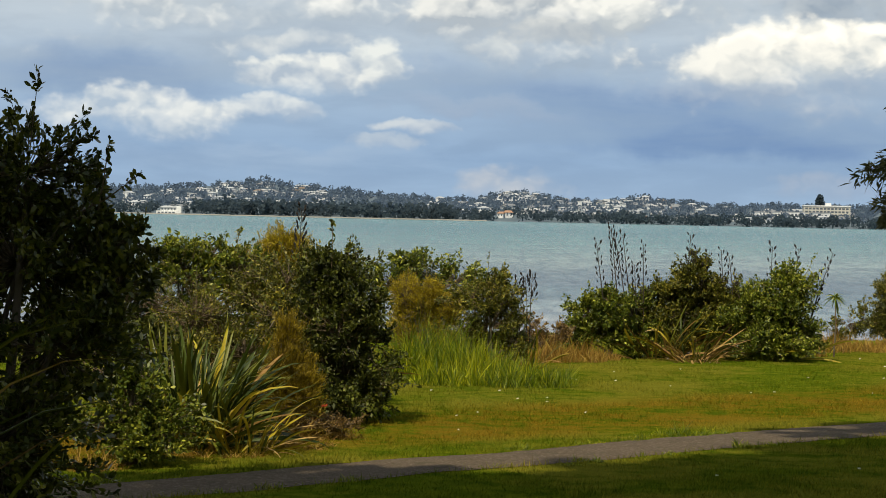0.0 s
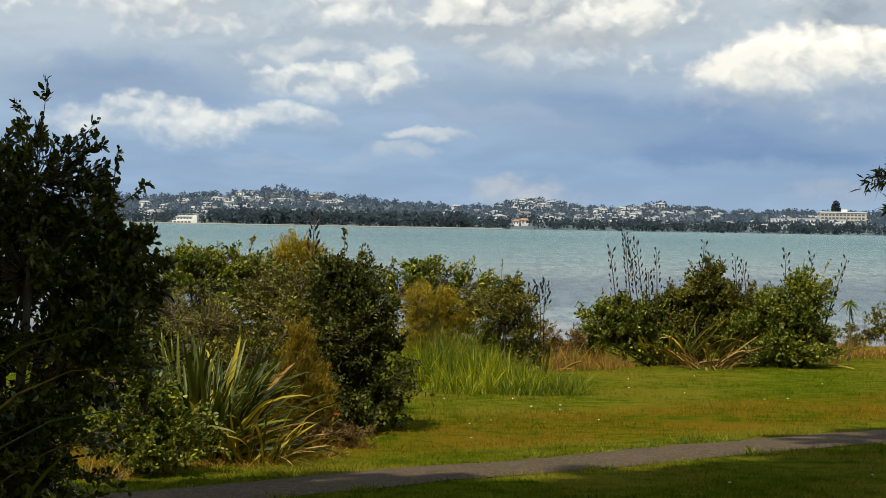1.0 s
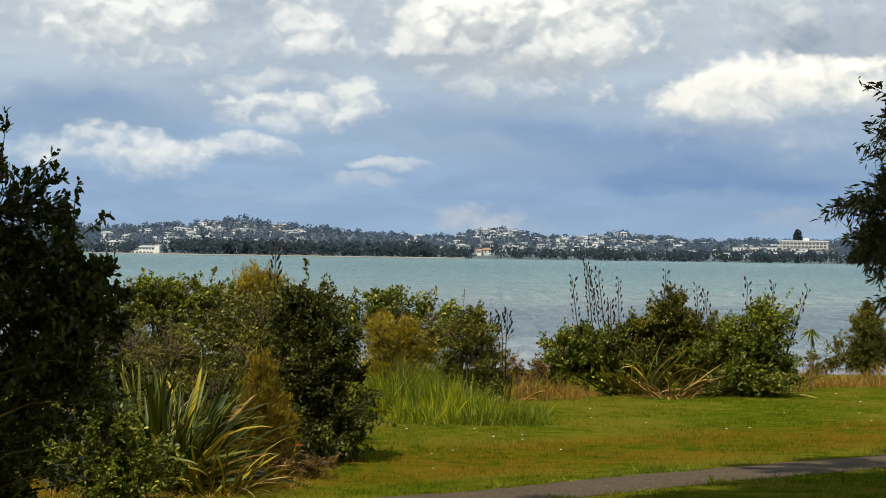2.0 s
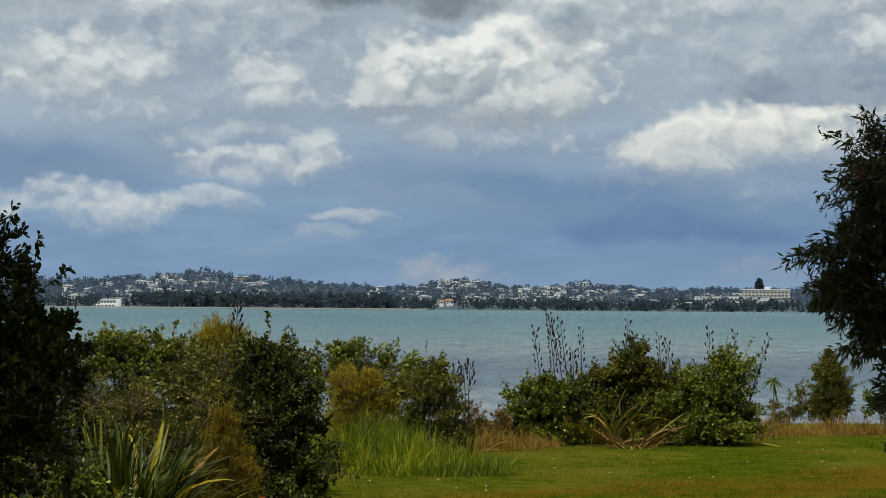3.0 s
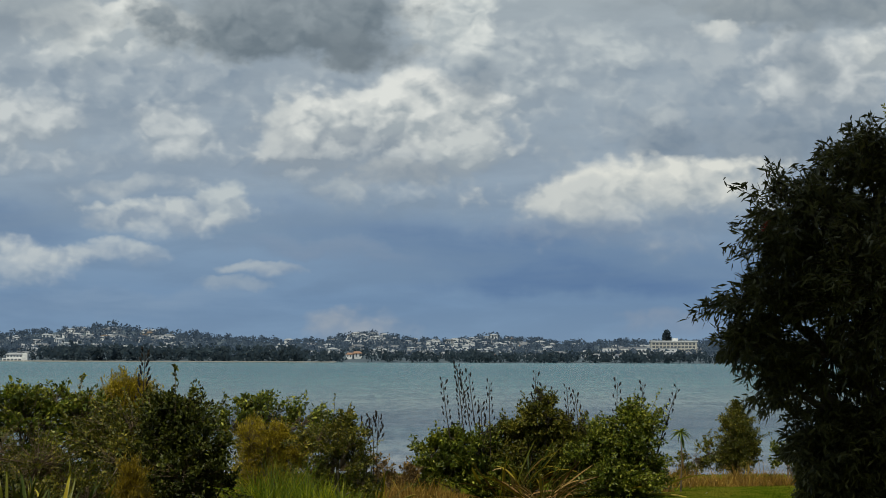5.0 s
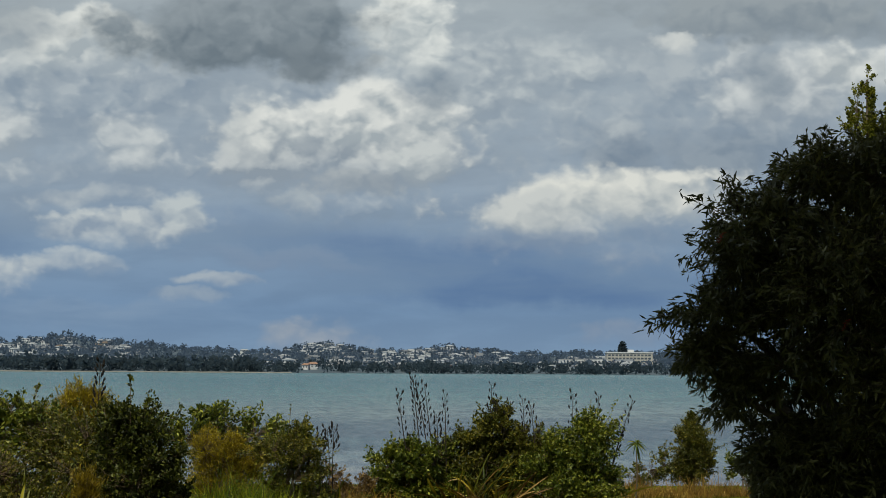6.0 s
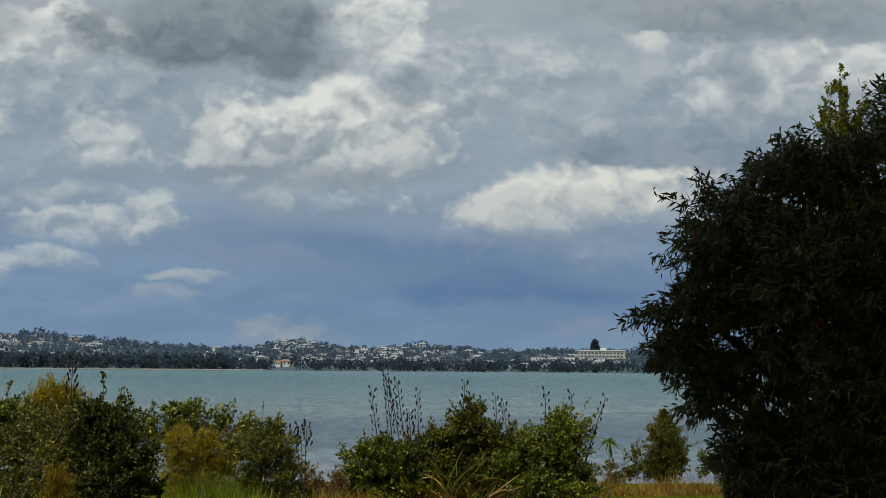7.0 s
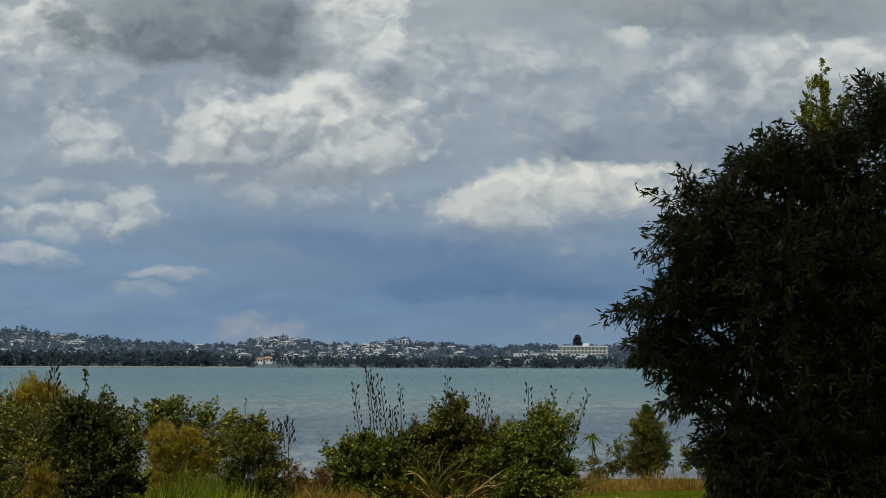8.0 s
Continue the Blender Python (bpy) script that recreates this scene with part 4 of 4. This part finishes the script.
    shrub("clump_shrub", (3.0, 48.4, 0), [(0, 0, 1.45, 0.45, 0.45), (0.1, 0, 0.9, 0.6, 0.5), (-0.45, 0, 1.15, 0.4, 0.42), (0.45, 0, 0.6, 0.7, 0.55), (0.12, 0, 1.8, 0.22, 0.2), (-0.3, 0, 0.45, 0.6, 0.42), (0.5, 0, 1.1, 0.4, 0.4), (-0.75, 0, 0.75, 0.45, 0.5), (0.8, 0, 0.75, 0.45, 0.5), (-0.6, 0.1, 1.1, 0.3, 0.3)],
          "tall yellow-green shrub among flax stalks", "shrub", OLIVE, TWIG, 33, twigs=190, tuft=11, leaves=24, long=0.072, wide=0.034, shape=DIAMOND, out=0.5)
    shrub("clump_shrub", (4.45, 48.0, 0), [(0.3, 0, 1.15, 0.58, 0.52), (-0.4, 0, 0.95, 0.55, 0.46), (0.5, 0, 0.55, 0.55, 0.46), (-0.2, 0, 0.4, 0.8, 0.4), (0.38, 0, 1.5, 0.36, 0.28), (-0.75, 0, 0.6, 0.5, 0.46), (0.05, 0, 0.75, 0.7, 0.55), (0.1, -0.1, 0.25, 0.85, 0.25)],
          "dense bright green shrub at the end of the clump", "shrub", FRESH, TWIG, 34, twigs=190, tuft=11, leaves=24, long=0.068, wide=0.034, shape=DIAMOND, out=0.5)
    shrub("conifer_shrub", (7.5, 54.0, 0), [(0, 0, 0.5, 0.56, 0.42), (0.08, 0, 0.85, 0.52, 0.4), (0.0, 0, 1.15, 0.42, 0.36), (0.0, 0, 1.42, 0.2, 0.26), (-0.2, 0, 0.5, 0.34, 0.3), (0.3, 0, 0.65, 0.3, 0.26), (0.0, 0, 1.64, 0.08, 0.12)],
          "small cone-shaped evergreen on the bank's edge", "tree", OLIVE, TWIG, 35, twigs=360, leaves=26, long=0.055, wide=0.02, shape=DIAMOND, rise=0.7, out=0.35, tuft=2, stray=0.04)
    shrub("low_shrub", (6.55, 53.5, 0), [(0, 0, 0.5, 0.36, 0.36), (0.35, 0, 0.65, 0.3, 0.3), (-0.2, 0, 0.3, 0.4, 0.28)],
          "sparse low green shrub above the water", "shrub", OLIVE, TWIG, 36, twigs=90, leaves=14, long=0.065, wide=0.03, shape=DIAMOND)
    shrub("low_shrub", (8.65, 54.0, 0), [(0, 0, 0.5, 0.36, 0.36), (-0.28, 0, 0.55, 0.3, 0.3), (0.3, 0, 0.35, 0.45, 0.32)],
          "sparse pale green shrub beside the evergreen", "shrub", FRESH, TWIG, 37, twigs=90, leaves=14, long=0.075, wide=0.03, shape=DIAMOND)
    sprig((-2.45, 32.0, 1.85), (0.0, 0.0, 0.62), "single leafy shoot above the dark shrub", 1, 26, 0.075)
    sprig((-3.05, 17.0, 2.52), (0.46, 0.0, 0.3), "long shoot with a tuft of leaves", 2, 16, 0.07)
    sprig((-2.88, 17.0, 2.55), (0.07, 0.0, 0.48), "upright shoot with a tuft of leaves", 3, 16, 0.07)
    sprig((-4.35, 38.0, 1.85), (0.1, 0.0, 0.45), "thin shoot with dark leaves above the thicket", 4, 18, 0.085)
    sprig((-0.72, 44.0, 1.4), (0.05, 0.0, 0.55), "bare forked shoot above the shrub", 5, 8, 0.06)


# ---- flax, with its own leaves and flower stalks ----


def blade_meshes(name, mat, seed, long=1.0, wide=0.034, count=9):
    """A few sword-shaped leaves, folded along the middle and bent over by different amounts."""
    rng = random.Random(seed)
    out = []
    for k in range(count):
        bend, n = rng.uniform(0.05, 0.55) if k < count - 3 else rng.uniform(0.7, 1.1), 8
        verts, faces = [], []
        x = z = 0.0
        for i in range(n + 1):
            s = i / n
            a = bend * s * s * 1.6
            if i:
                x, z = x + math.sin(a) * long / n, z + math.cos(a) * long / n
            w = wide / 2 * (0.55 + 0.9 * s if s < 0.5 else max(0.0, 1.0 - ((s - 0.5) / 0.5) ** 2.2))
            verts += [(x - 0.25 * w * math.cos(a), -w, z + 0.25 * w * math.sin(a)), (x, 0, z), (x - 0.25 * w * math.cos(a), w, z + 0.25 * w * math.sin(a))]
        for i in range(n):
            a = 3 * i
            faces += [(a, a + 1, a + 4), (a, a + 4, a + 3), (a + 1, a + 2, a + 5), (a + 1, a + 5, a + 4)]
        me = triangles(name, verts, faces)
        me.materials.append(mat)
        out.append(me)
    return out


LEAVES = blade_meshes("leaf", FLAX, 1)
YELLOW_LEAVES = blade_meshes("leaf", FLAX_GOLD, 2)
DEAD_LEAVES = blade_meshes("leaf", FLAX_DRY, 3)


def pod_mesh():
    bm = bmesh.new()
    bmesh.ops.create_cone(bm, cap_ends=True, segments=6, radius1=0.007, radius2=0.024, depth=0.06, matrix=Matrix.Translation((0, 0, 0.03)))
    bmesh.ops.create_cone(bm, cap_ends=True, segments=6, radius1=0.024, radius2=0.005, depth=0.04, matrix=Matrix.Translation((0, 0, 0.08)))
    me = bpy.data.meshes.new("seed_pod")
    bm.to_mesh(me)
    bm.free()
    me.materials.append(POD)
    return me


POD_MESH = pod_mesh()


def flower_stalk(parent, foot, tip, seed, pods=14, thick=0.013, share=0.5):
    """A dark flax stalk with seed pods on short side branches towards its tip."""
    rng = random.Random(seed)
    a, b = Vector(foot), Vector(tip)
    side = Vector((rng.uniform(-0.06, 0.06), 0, 0))
    pts = [a.lerp(b, k / 6) + side * math.sin(k / 6 * math.pi) for k in range(7)]
    spots, starts = [], []
    for k in range(pods):
        s = 1 - share * (k / pods)
        at = a.lerp(b, s) + side * math.sin(s * math.pi)
        turn = (0 if k % 2 else math.pi) + rng.uniform(-0.8, 0.8)
        reach = rng.uniform(0.035, 0.085) * (0.6 + 0.6 * k / pods)
        starts.append(at - Vector((0, 0, 0.03)))
        spots.append((at + Vector((math.cos(turn) * reach, math.sin(turn) * reach * 0.6, rng.uniform(0.0, 0.03))), math.cos(turn) * rng.uniform(0.0, 0.5)))
    twiglets = rods(np.array([tuple(p) for p in starts]), np.array([tuple(p) for p, _ in spots]), 0.004, 0.003)
    stalk = part("flower_stalk", triangles("flower_stalk", *joined(tube(pts, [thick * (1 - 0.1 * k) for k in range(7)], 5), twiglets)), STALK, parent, "dark flower stalk with seed pods")
    for p, tip_over in spots:
        pod = new("seed_pod", POD_MESH)
        pod.parent = stalk
        pod.matrix_basis = Matrix.LocRotScale(p, Euler((rng.uniform(-0.4, 0.4), tip_over, 0)), Vector((1, 1, 1)) * rng.uniform(0.6, 1.0))


def flax(where, label, leaves, tall, seed, spread=0.5, yellow=0.15, dead=0.12, lean=None, wide=1.0, group="flax plants"):
    rng = random.Random(seed)
    ob = thing("flax", where, label, "flax", group)
    for k in range(leaves):
        d = rng.random()
        stock, tag = (DEAD_LEAVES, "dry brown leaf") if d < dead else (YELLOW_LEAVES, "yellowed leaf") if d < dead + yellow else (LEAVES, "")
        a = rng.uniform(0, 360)
        tilt = abs(rng.gauss(0, 27)) + 4 + (30 if d < dead else 12 if d < dead + yellow else 0)
        r = spread * rng.random() ** 0.5
        leaf = new("leaf", rng.choice(stock))
        leaf.parent = ob
        size = tall * rng.uniform(0.6, 1.1)
        leaf.matrix_basis = Matrix.Translation((r * math.cos(radians(a)), r * math.sin(radians(a)), -0.02)) @ pose(0, 0, 0, 0, 0, a + rng.uniform(-40, 40)) @ \
            pose(0, 0, 0, 0, min(tilt, 80), 0) @ pose(0, 0, 0, 0, 0, rng.uniform(-70, 70)) @ Matrix.Diagonal((size, size * wide * rng.uniform(0.8, 1.2), size, 1))
        tagged(leaf, tag)
    for a, tilt, size, stock in lean or ():
        leaf = new("leaf", stock[-1 - rng.randrange(3)])
        leaf.parent = ob
        leaf.matrix_basis = pose(0, 0, 0, 0, 0, a) @ pose(0, 0, 0, 0, tilt, 0) @ Matrix.Diagonal((size, size * wide, size, 1))
    return ob


def flaxes():
    flax((-3.68, 28.0, 0), "large flax with green sword leaves, yellowed ones below", 300, 1.42, 41, 0.42, 0.10, 0.05)
    flax((-3.05, 27.6, 0), "low flax of yellowed drooping leaves beside litter", 70, 0.85, 42, 0.35, 0.65, 0.15, wide=1.1)
    flax((-4.0, 30.5, 0), "flax half hidden in the thicket", 60, 1.5, 43, 0.4, 0.3, 0.25)
    flax((-3.75, 35.0, 0), "pale flax deep in the thicket", 26, 1.75, 44, 0.2, 0.7, 0.0)
    flax((-3.15, 12.0, 0.28), "dark flax in shade with bent leaf tips", 30, 1.7, 45, 0.3, 0.03, 0.3, wide=0.45,
         lean=((0, 6, 2.45, LEAVES), (-14, 10, 2.3, DEAD_LEAVES), (16, 12, 2.2, LEAVES), (-30, 16, 2.1, LEAVES), (8, 20, 2.0, DEAD_LEAVES), (-6, 2, 2.6, LEAVES)))
    stalks = flax((2.35, 48.0, 0), "flax with tall dark flower stalks in the clump", 90, 1.35, 46, 0.5, 0.12, 0.28)
    for k, (x, z, fx) in enumerate(((1.24, 2.12, 1.55), (1.50, 2.42, 1.75), (1.56, 2.28, 1.85), (1.72, 2.27, 2.0), (2.10, 2.09, 2.15), (1.95, 1.72, 2.05))):
        flower_stalk(stalks, (fx - 2.35, 0, 0.2), (x - 2.35, 0, z), 60 + k, 15 if k != 1 else 26)
    inner = flax((2.95, 47.3, 0), "flax with orange dead leaves at its foot", 52, 1.05, 47, 0.3, 0.2, 0.65)
    for k, (x, z, fx) in enumerate(((2.98, 2.28, 2.75), (3.1, 2.0, 2.85), (3.33, 1.96, 3.1), (3.55, 2.02, 3.75), (3.7, 1.9, 3.78))):
        flower_stalk(inner, (fx - 2.95, 0.9, 0.3), (x - 2.95, 0.9, z), 70 + k, 13)
    flax((3.05, 46.9, 0), "heap of fallen orange-brown flax leaves", 46, 0.62, 53, 0.3, 0.0, 1.0)
    outer = flax((4.7, 48.3, 0), "flax behind the green shrub with thin stalks", 40, 1.15, 48, 0.45, 0.2, 0.2)
    for k, (x, z, fx) in enumerate(((4.5, 2.1, 4.55), (4.98, 2.07, 4.85), (5.62, 2.0, 5.15), (5.4, 1.4, 5.1))):
        flower_stalk(outer, (fx - 4.7, 0, 0.3), (x - 4.7, 0, z), 80 + k, 13)
    back = flax((-3.35, 38.0, 0), "flax with one tall dark flower stalk in the thicket", 30, 1.5, 49, 0.4, 0.2, 0.2)
    flower_stalk(back, (0, 0, 0.3), (0.0, 0, 2.62), 90, 26, 0.012, 0.36)
    side = flax((-0.02, 43.5, 0), "flax with slender stalks at the shrub's edge", 28, 1.0, 50, 0.25, 0.5, 0.1)
    for k, x in enumerate((-0.28, -0.14, -0.02)):
        flower_stalk(side, (-0.1 + 0.08 * k, 0, 0.4), (x + 0.1, 0, 1.5 + 0.05 * k), 94 + k, 12, 0.01, 0.35)
    flax((5.65, 50.0, 0), "small flax with arching yellow leaves on the bank", 22, 0.65, 51, 0.2, 0.5, 0.2)
    flax((0.95, 46.6, 0), "small pale yellow flax beside dry grass", 16, 0.5, 52, 0.12, 0.9, 0.0)


def cabbage_tree():
    rng = np.random.default_rng(12)
    ob = thing("cabbage_tree", (5.88, 50.0, 0), "young cabbage tree with one tuft of narrow leaves", "tree")
    part("trunk", triangles("trunk", *tube([(0, 0, -0.03), (0.02, 0, 0.6), (0, 0, 1.15)], [0.018, 0.012, 0.010], 7)), TWIG, ob)
    n = 60
    q = sphere_ways(rng, n, 0.5)
    part("leaf_tuft", triangles("leaf_tuft", *blades(rng, np.tile([0, 0, 1.14], (n, 1)), q, 0.25 * rng.uniform(0.7, 1.1, n), 0.018, (0.8, 1, 0.8, 0), 0.6)), TALL_GRASS, ob)


# ---- grasses ----


def grass_stand(name, area, count, tall, mat, label, seed, wide=0.007, lean=0.35, droop=0.25):
    """A stand of long grass over ellipses (x, y, rx, ry, height)."""
    rng = np.random.default_rng(seed)
    roots, length = [], []
    for x, y, rx, ry, h in area:
        n = int(count * rx * ry)
        r, a = np.sqrt(rng.random(n)), rng.random(n) * 2 * math.pi
        roots.append(np.stack([x + rx * r * np.cos(a), y + ry * r * np.sin(a), np.full(n, -0.02)], axis=1))
        length.append(h * tall * rng.uniform(0.45, 1.1, n) * (1 - 0.45 * r ** 3))
    roots, length = np.concatenate(roots), np.concatenate(length)
    length = length * (0.85 + 0.3 * np.sin(roots[:, 0] * 9.0 + 3 * np.sin(roots[:, 1] * 4.0)) + 0.22 * np.sin(roots[:, 0] * 23.0 + seed)) * rng.choice([0.8, 1.0, 1.2], len(roots), p=[0.45, 0.45, 0.10])
    q = unit(np.stack([rng.normal(0, lean, len(roots)), rng.normal(0, lean, len(roots)), np.ones(len(roots))], axis=1))
    v, f = blades(rng, roots, q, length, wide * rng.uniform(0.7, 1.4, len(roots)), (1.0, 0.9, 0), droop * rng.uniform(0, 1.6, len(roots)))
    return tagged(part(name, triangles(name, v, f), mat), label, "grass", kind="stuff")


def grasses():
    grass_stand("tall_grass", [(-1.5, 40.8, 0.75, 0.9, 1.15), (-0.8, 40.4, 0.6, 0.8, 0.9), (-0.1, 39.6, 0.75, 0.8, 0.55), (0.4, 39.4, 0.35, 0.6, 0.42), (-1.2, 39.6, 0.6, 0.6, 0.5)], 5200, 1.0,
                TALL_GRASS, "stand of long bright green grass on the lawn", 1, 0.010)
    grass_stand("dry_grass", [(0.35, 46.2, 0.6, 0.8, 0.62), (0.95, 46.6, 0.5, 0.8, 0.5), (1.2, 47.2, 0.5, 0.5, 0.35), (-0.3, 45.2, 0.4, 0.6, 0.5)], 2600, 1.0, DRY_GRASS,
                "dry golden grass along the bank", 2, 0.010)
    grass_stand("dry_grass", [(6.0, 52.0, 0.45, 0.7, 0.7), (6.9, 52.6, 0.9, 0.7, 0.45), (7.7, 52.8, 0.6, 0.6, 0.58), (8.6, 53.0, 0.8, 0.7, 0.4), (10.0, 53.4, 1.2, 0.8, 0.4), (5.5, 50.2, 0.3, 0.5, 0.3)], 1900, 1.0, DRY_GRASS,
                "dry golden and reddish grass below the evergreen", 3, 0.011)
    grass_stand("dry_grass", [(-4.3, 25.6, 0.35, 0.4, 0.35), (-3.5, 27.1, 0.9, 0.3, 0.16), (-2.55, 28.3, 0.5, 0.5, 0.22), (-2.2, 29.6, 0.35, 0.35, 0.3), (-2.75, 29.2, 0.4, 0.5, 0.4)], 2600, 1.0, DRY_GRASS,
                "straw-coloured dead grass under the shrubs", 4, 0.008, 0.8)


def lawn_blades():
    rng = np.random.default_rng(7)
    n = 305000
    y = 21.5 + 36 * rng.random(n) ** 1.25
    x = rng.uniform(-0.235, 0.24, n) * y + 0.4
    off = np.abs(y - (27.75 + 1.15 * x + 0.12 * np.sin(0.9 * x)))
    rag = 0.86 + 0.16 * np.sin(x * 5.1) * np.sin(x * 2.3 + y)
    keep = off > rag + rng.normal(0, 0.06, n)
    x, y, off = x[keep], y[keep], off[keep]
    n = len(x)
    clump = np.sin(x * 1.9 + np.sin(y * 1.3)) * np.sin(y * 1.1 + 2 * np.sin(x * 0.8))
    tall = 0.045 + 0.022 * clump + 0.05 * np.exp(-((off - 0.98) / 0.12) ** 2) * (rng.random(n) < 0.5)
    z = np.where(y < 22, 1.0 * (1 - np.clip(y / 22, 0, 1)) ** 1.5, 0.0)
    lift = np.array([0.035 * noise.noise((a * 0.35, b * 0.3, 0)) for a, b in zip(x, y)])
    roots = np.stack([x, y, z + lift - 0.006], axis=1)
    q = unit(np.stack([rng.normal(0, 0.55, n), rng.normal(0, 0.55, n), np.ones(n)], axis=1))
    v, f = blades(rng, roots, q, tall * rng.uniform(0.5, 1.5, n), 0.009 * rng.uniform(0.7, 1.4, n), NEEDLES, 0.1)
    tagged(part("lawn_grass", triangles("lawn_grass", v, f), BLADES), "short mown lawn grass, green with dry patches", "grass", kind="stuff")
    # tufts that stand higher along the path's edges
    k = 46
    tx = rng.uniform(-4, 6.5, k)
    ty = 27.75 + 1.15 * tx + rng.choice([-0.97, 1.0], k) + rng.normal(0, 0.07, k)
    area = [(a, b, 0.13 * s, 0.1 * s, 0.10 * s) for a, b, s in zip(tx, ty, rng.uniform(0.6, 1.5, k))] + [(1.85, 31.1, 0.38, 0.16, 0.2), (1.6, 31.0, 0.2, 0.12, 0.14)]
    grass_stand("edge_tufts", area, 9000, 1.0, TALL_GRASS, "ragged tufts of grass along the gravel path", 9, 0.008, 0.6)
    # daisies
    m = 42
    dy = 25 + 24 * rng.random(m)
    dx = rng.uniform(-0.04, 0.16, m) * dy
    off = np.abs(dy - (27.75 + 1.15 * dx))
    dx, dy = dx[off > 1.5], dy[off > 1.5]
    p = np.repeat(np.stack([dx, dy, np.full(len(dx), 0.07)], axis=1), 7, axis=0)
    q = unit(np.stack([rng.normal(0, 1, len(p)), rng.normal(0, 1, len(p)), np.full(len(p), 0.5)], axis=1))
    tagged(part("daisies", triangles("daisies", *blades(rng, p, q, 0.022, 0.014, DIAMOND)), DAISY), "scattered small white daisies in the lawn", "flowers", kind="stuff")


def shade_trees():
    """Tall trees out of view, added beside the viewpoint so that their shade lies over the near lawn."""
    rng = np.random.default_rng(14)
    spots = [(-15, 11.0, 19, 6.5), (-7.5, 9.8, 17.5, 6.2), (4.1, 14.5, 25, 8.5), (12, 15.0, 23, 7.5), (-25, 10, 18, 6.5), (22, 10, 18, 6.5), (-4.0, 7.3, 33, 4.8)]
    # an unseen dense row behind, added to hold back sky light
    spots += [(x, -12 - 3 * (i % 2), 10, 7.5) for i, x in enumerate(range(-44, 45, 11))]
    for k, (x, y, h, r) in enumerate(spots):
        low = k > 6
        ob = thing("shade_tree", (x, y, 0.95), "tall broad-crowned evergreen tree out of view, added to cast shade", "tree", "tall shade trees")
        n = 4600
        d = sphere_ways(rng, n, 0.1) * rng.uniform(0.55, 1.0, (n, 1)) ** 0.6
        lump = 1 + 0.16 * np.sin(d[:, :1] * 5 + k) * np.cos(d[:, 1:2] * 6 + 2 * k)
        p = np.array([0, 0, h * (0.5 if low else 0.66)]) + d * np.array([r, r, h * (0.49 if low else 0.33)]) * lump
        part("crown", triangles("crown", *blades(rng, p, sphere_ways(rng, n, 0.3), 0.8, 0.74, DIAMOND, 0.2)), DARK, ob)
        limbs = [tube([(0, 0, -0.1), (0.2, 0.1, h * 0.25), (0, 0.2, h * 0.5), (0, 0, h * 0.8)], [0.42, 0.34, 0.24, 0.08])]
        for j in range(5):
            a = 1.26 * j
            limbs.append(tube([(0.1, 0.1, h * 0.35), (math.cos(a) * r * 0.3, math.sin(a) * r * 0.3, h * 0.52), (math.cos(a) * r * 0.65, math.sin(a) * r * 0.65, h * 0.68)], [0.2, 0.14, 0.05], 7))
        part("trunk", triangles("trunk", *joined(*limbs)), BARK, ob, smooth=True)


def ribbon():
    bm = bmesh.new()
    pts = [(0, 0, 0), (0.03, -0.01, 0.02), (0.07, 0, 0.012), (0.11, -0.01, 0.03)]
    low = [bm.verts.new(p) for p in pts]
    high = [bm.verts.new((x, y, z + 0.035)) for x, y, z in pts]
    for i in range(3):
        bm.faces.new((low[i], low[i + 1], high[i + 1], high[i]))
    bmesh.ops.solidify(bm, geom=bm.faces[:], thickness=0.004)
    ob = tagged(part("marker_ribbon", bm, ORANGE), "scrap of orange plastic ribbon under the shrubs", "ribbon")
    ob.location, ob.scale = (-2.32, 29.15, 0.38), (0.6, 0.6, 0.6)


left_tree()
right_tree()
poplar()
bank_shrubs()
flaxes()
cabbage_tree()
grasses()
lawn_blades()
shade_trees()
ribbon()
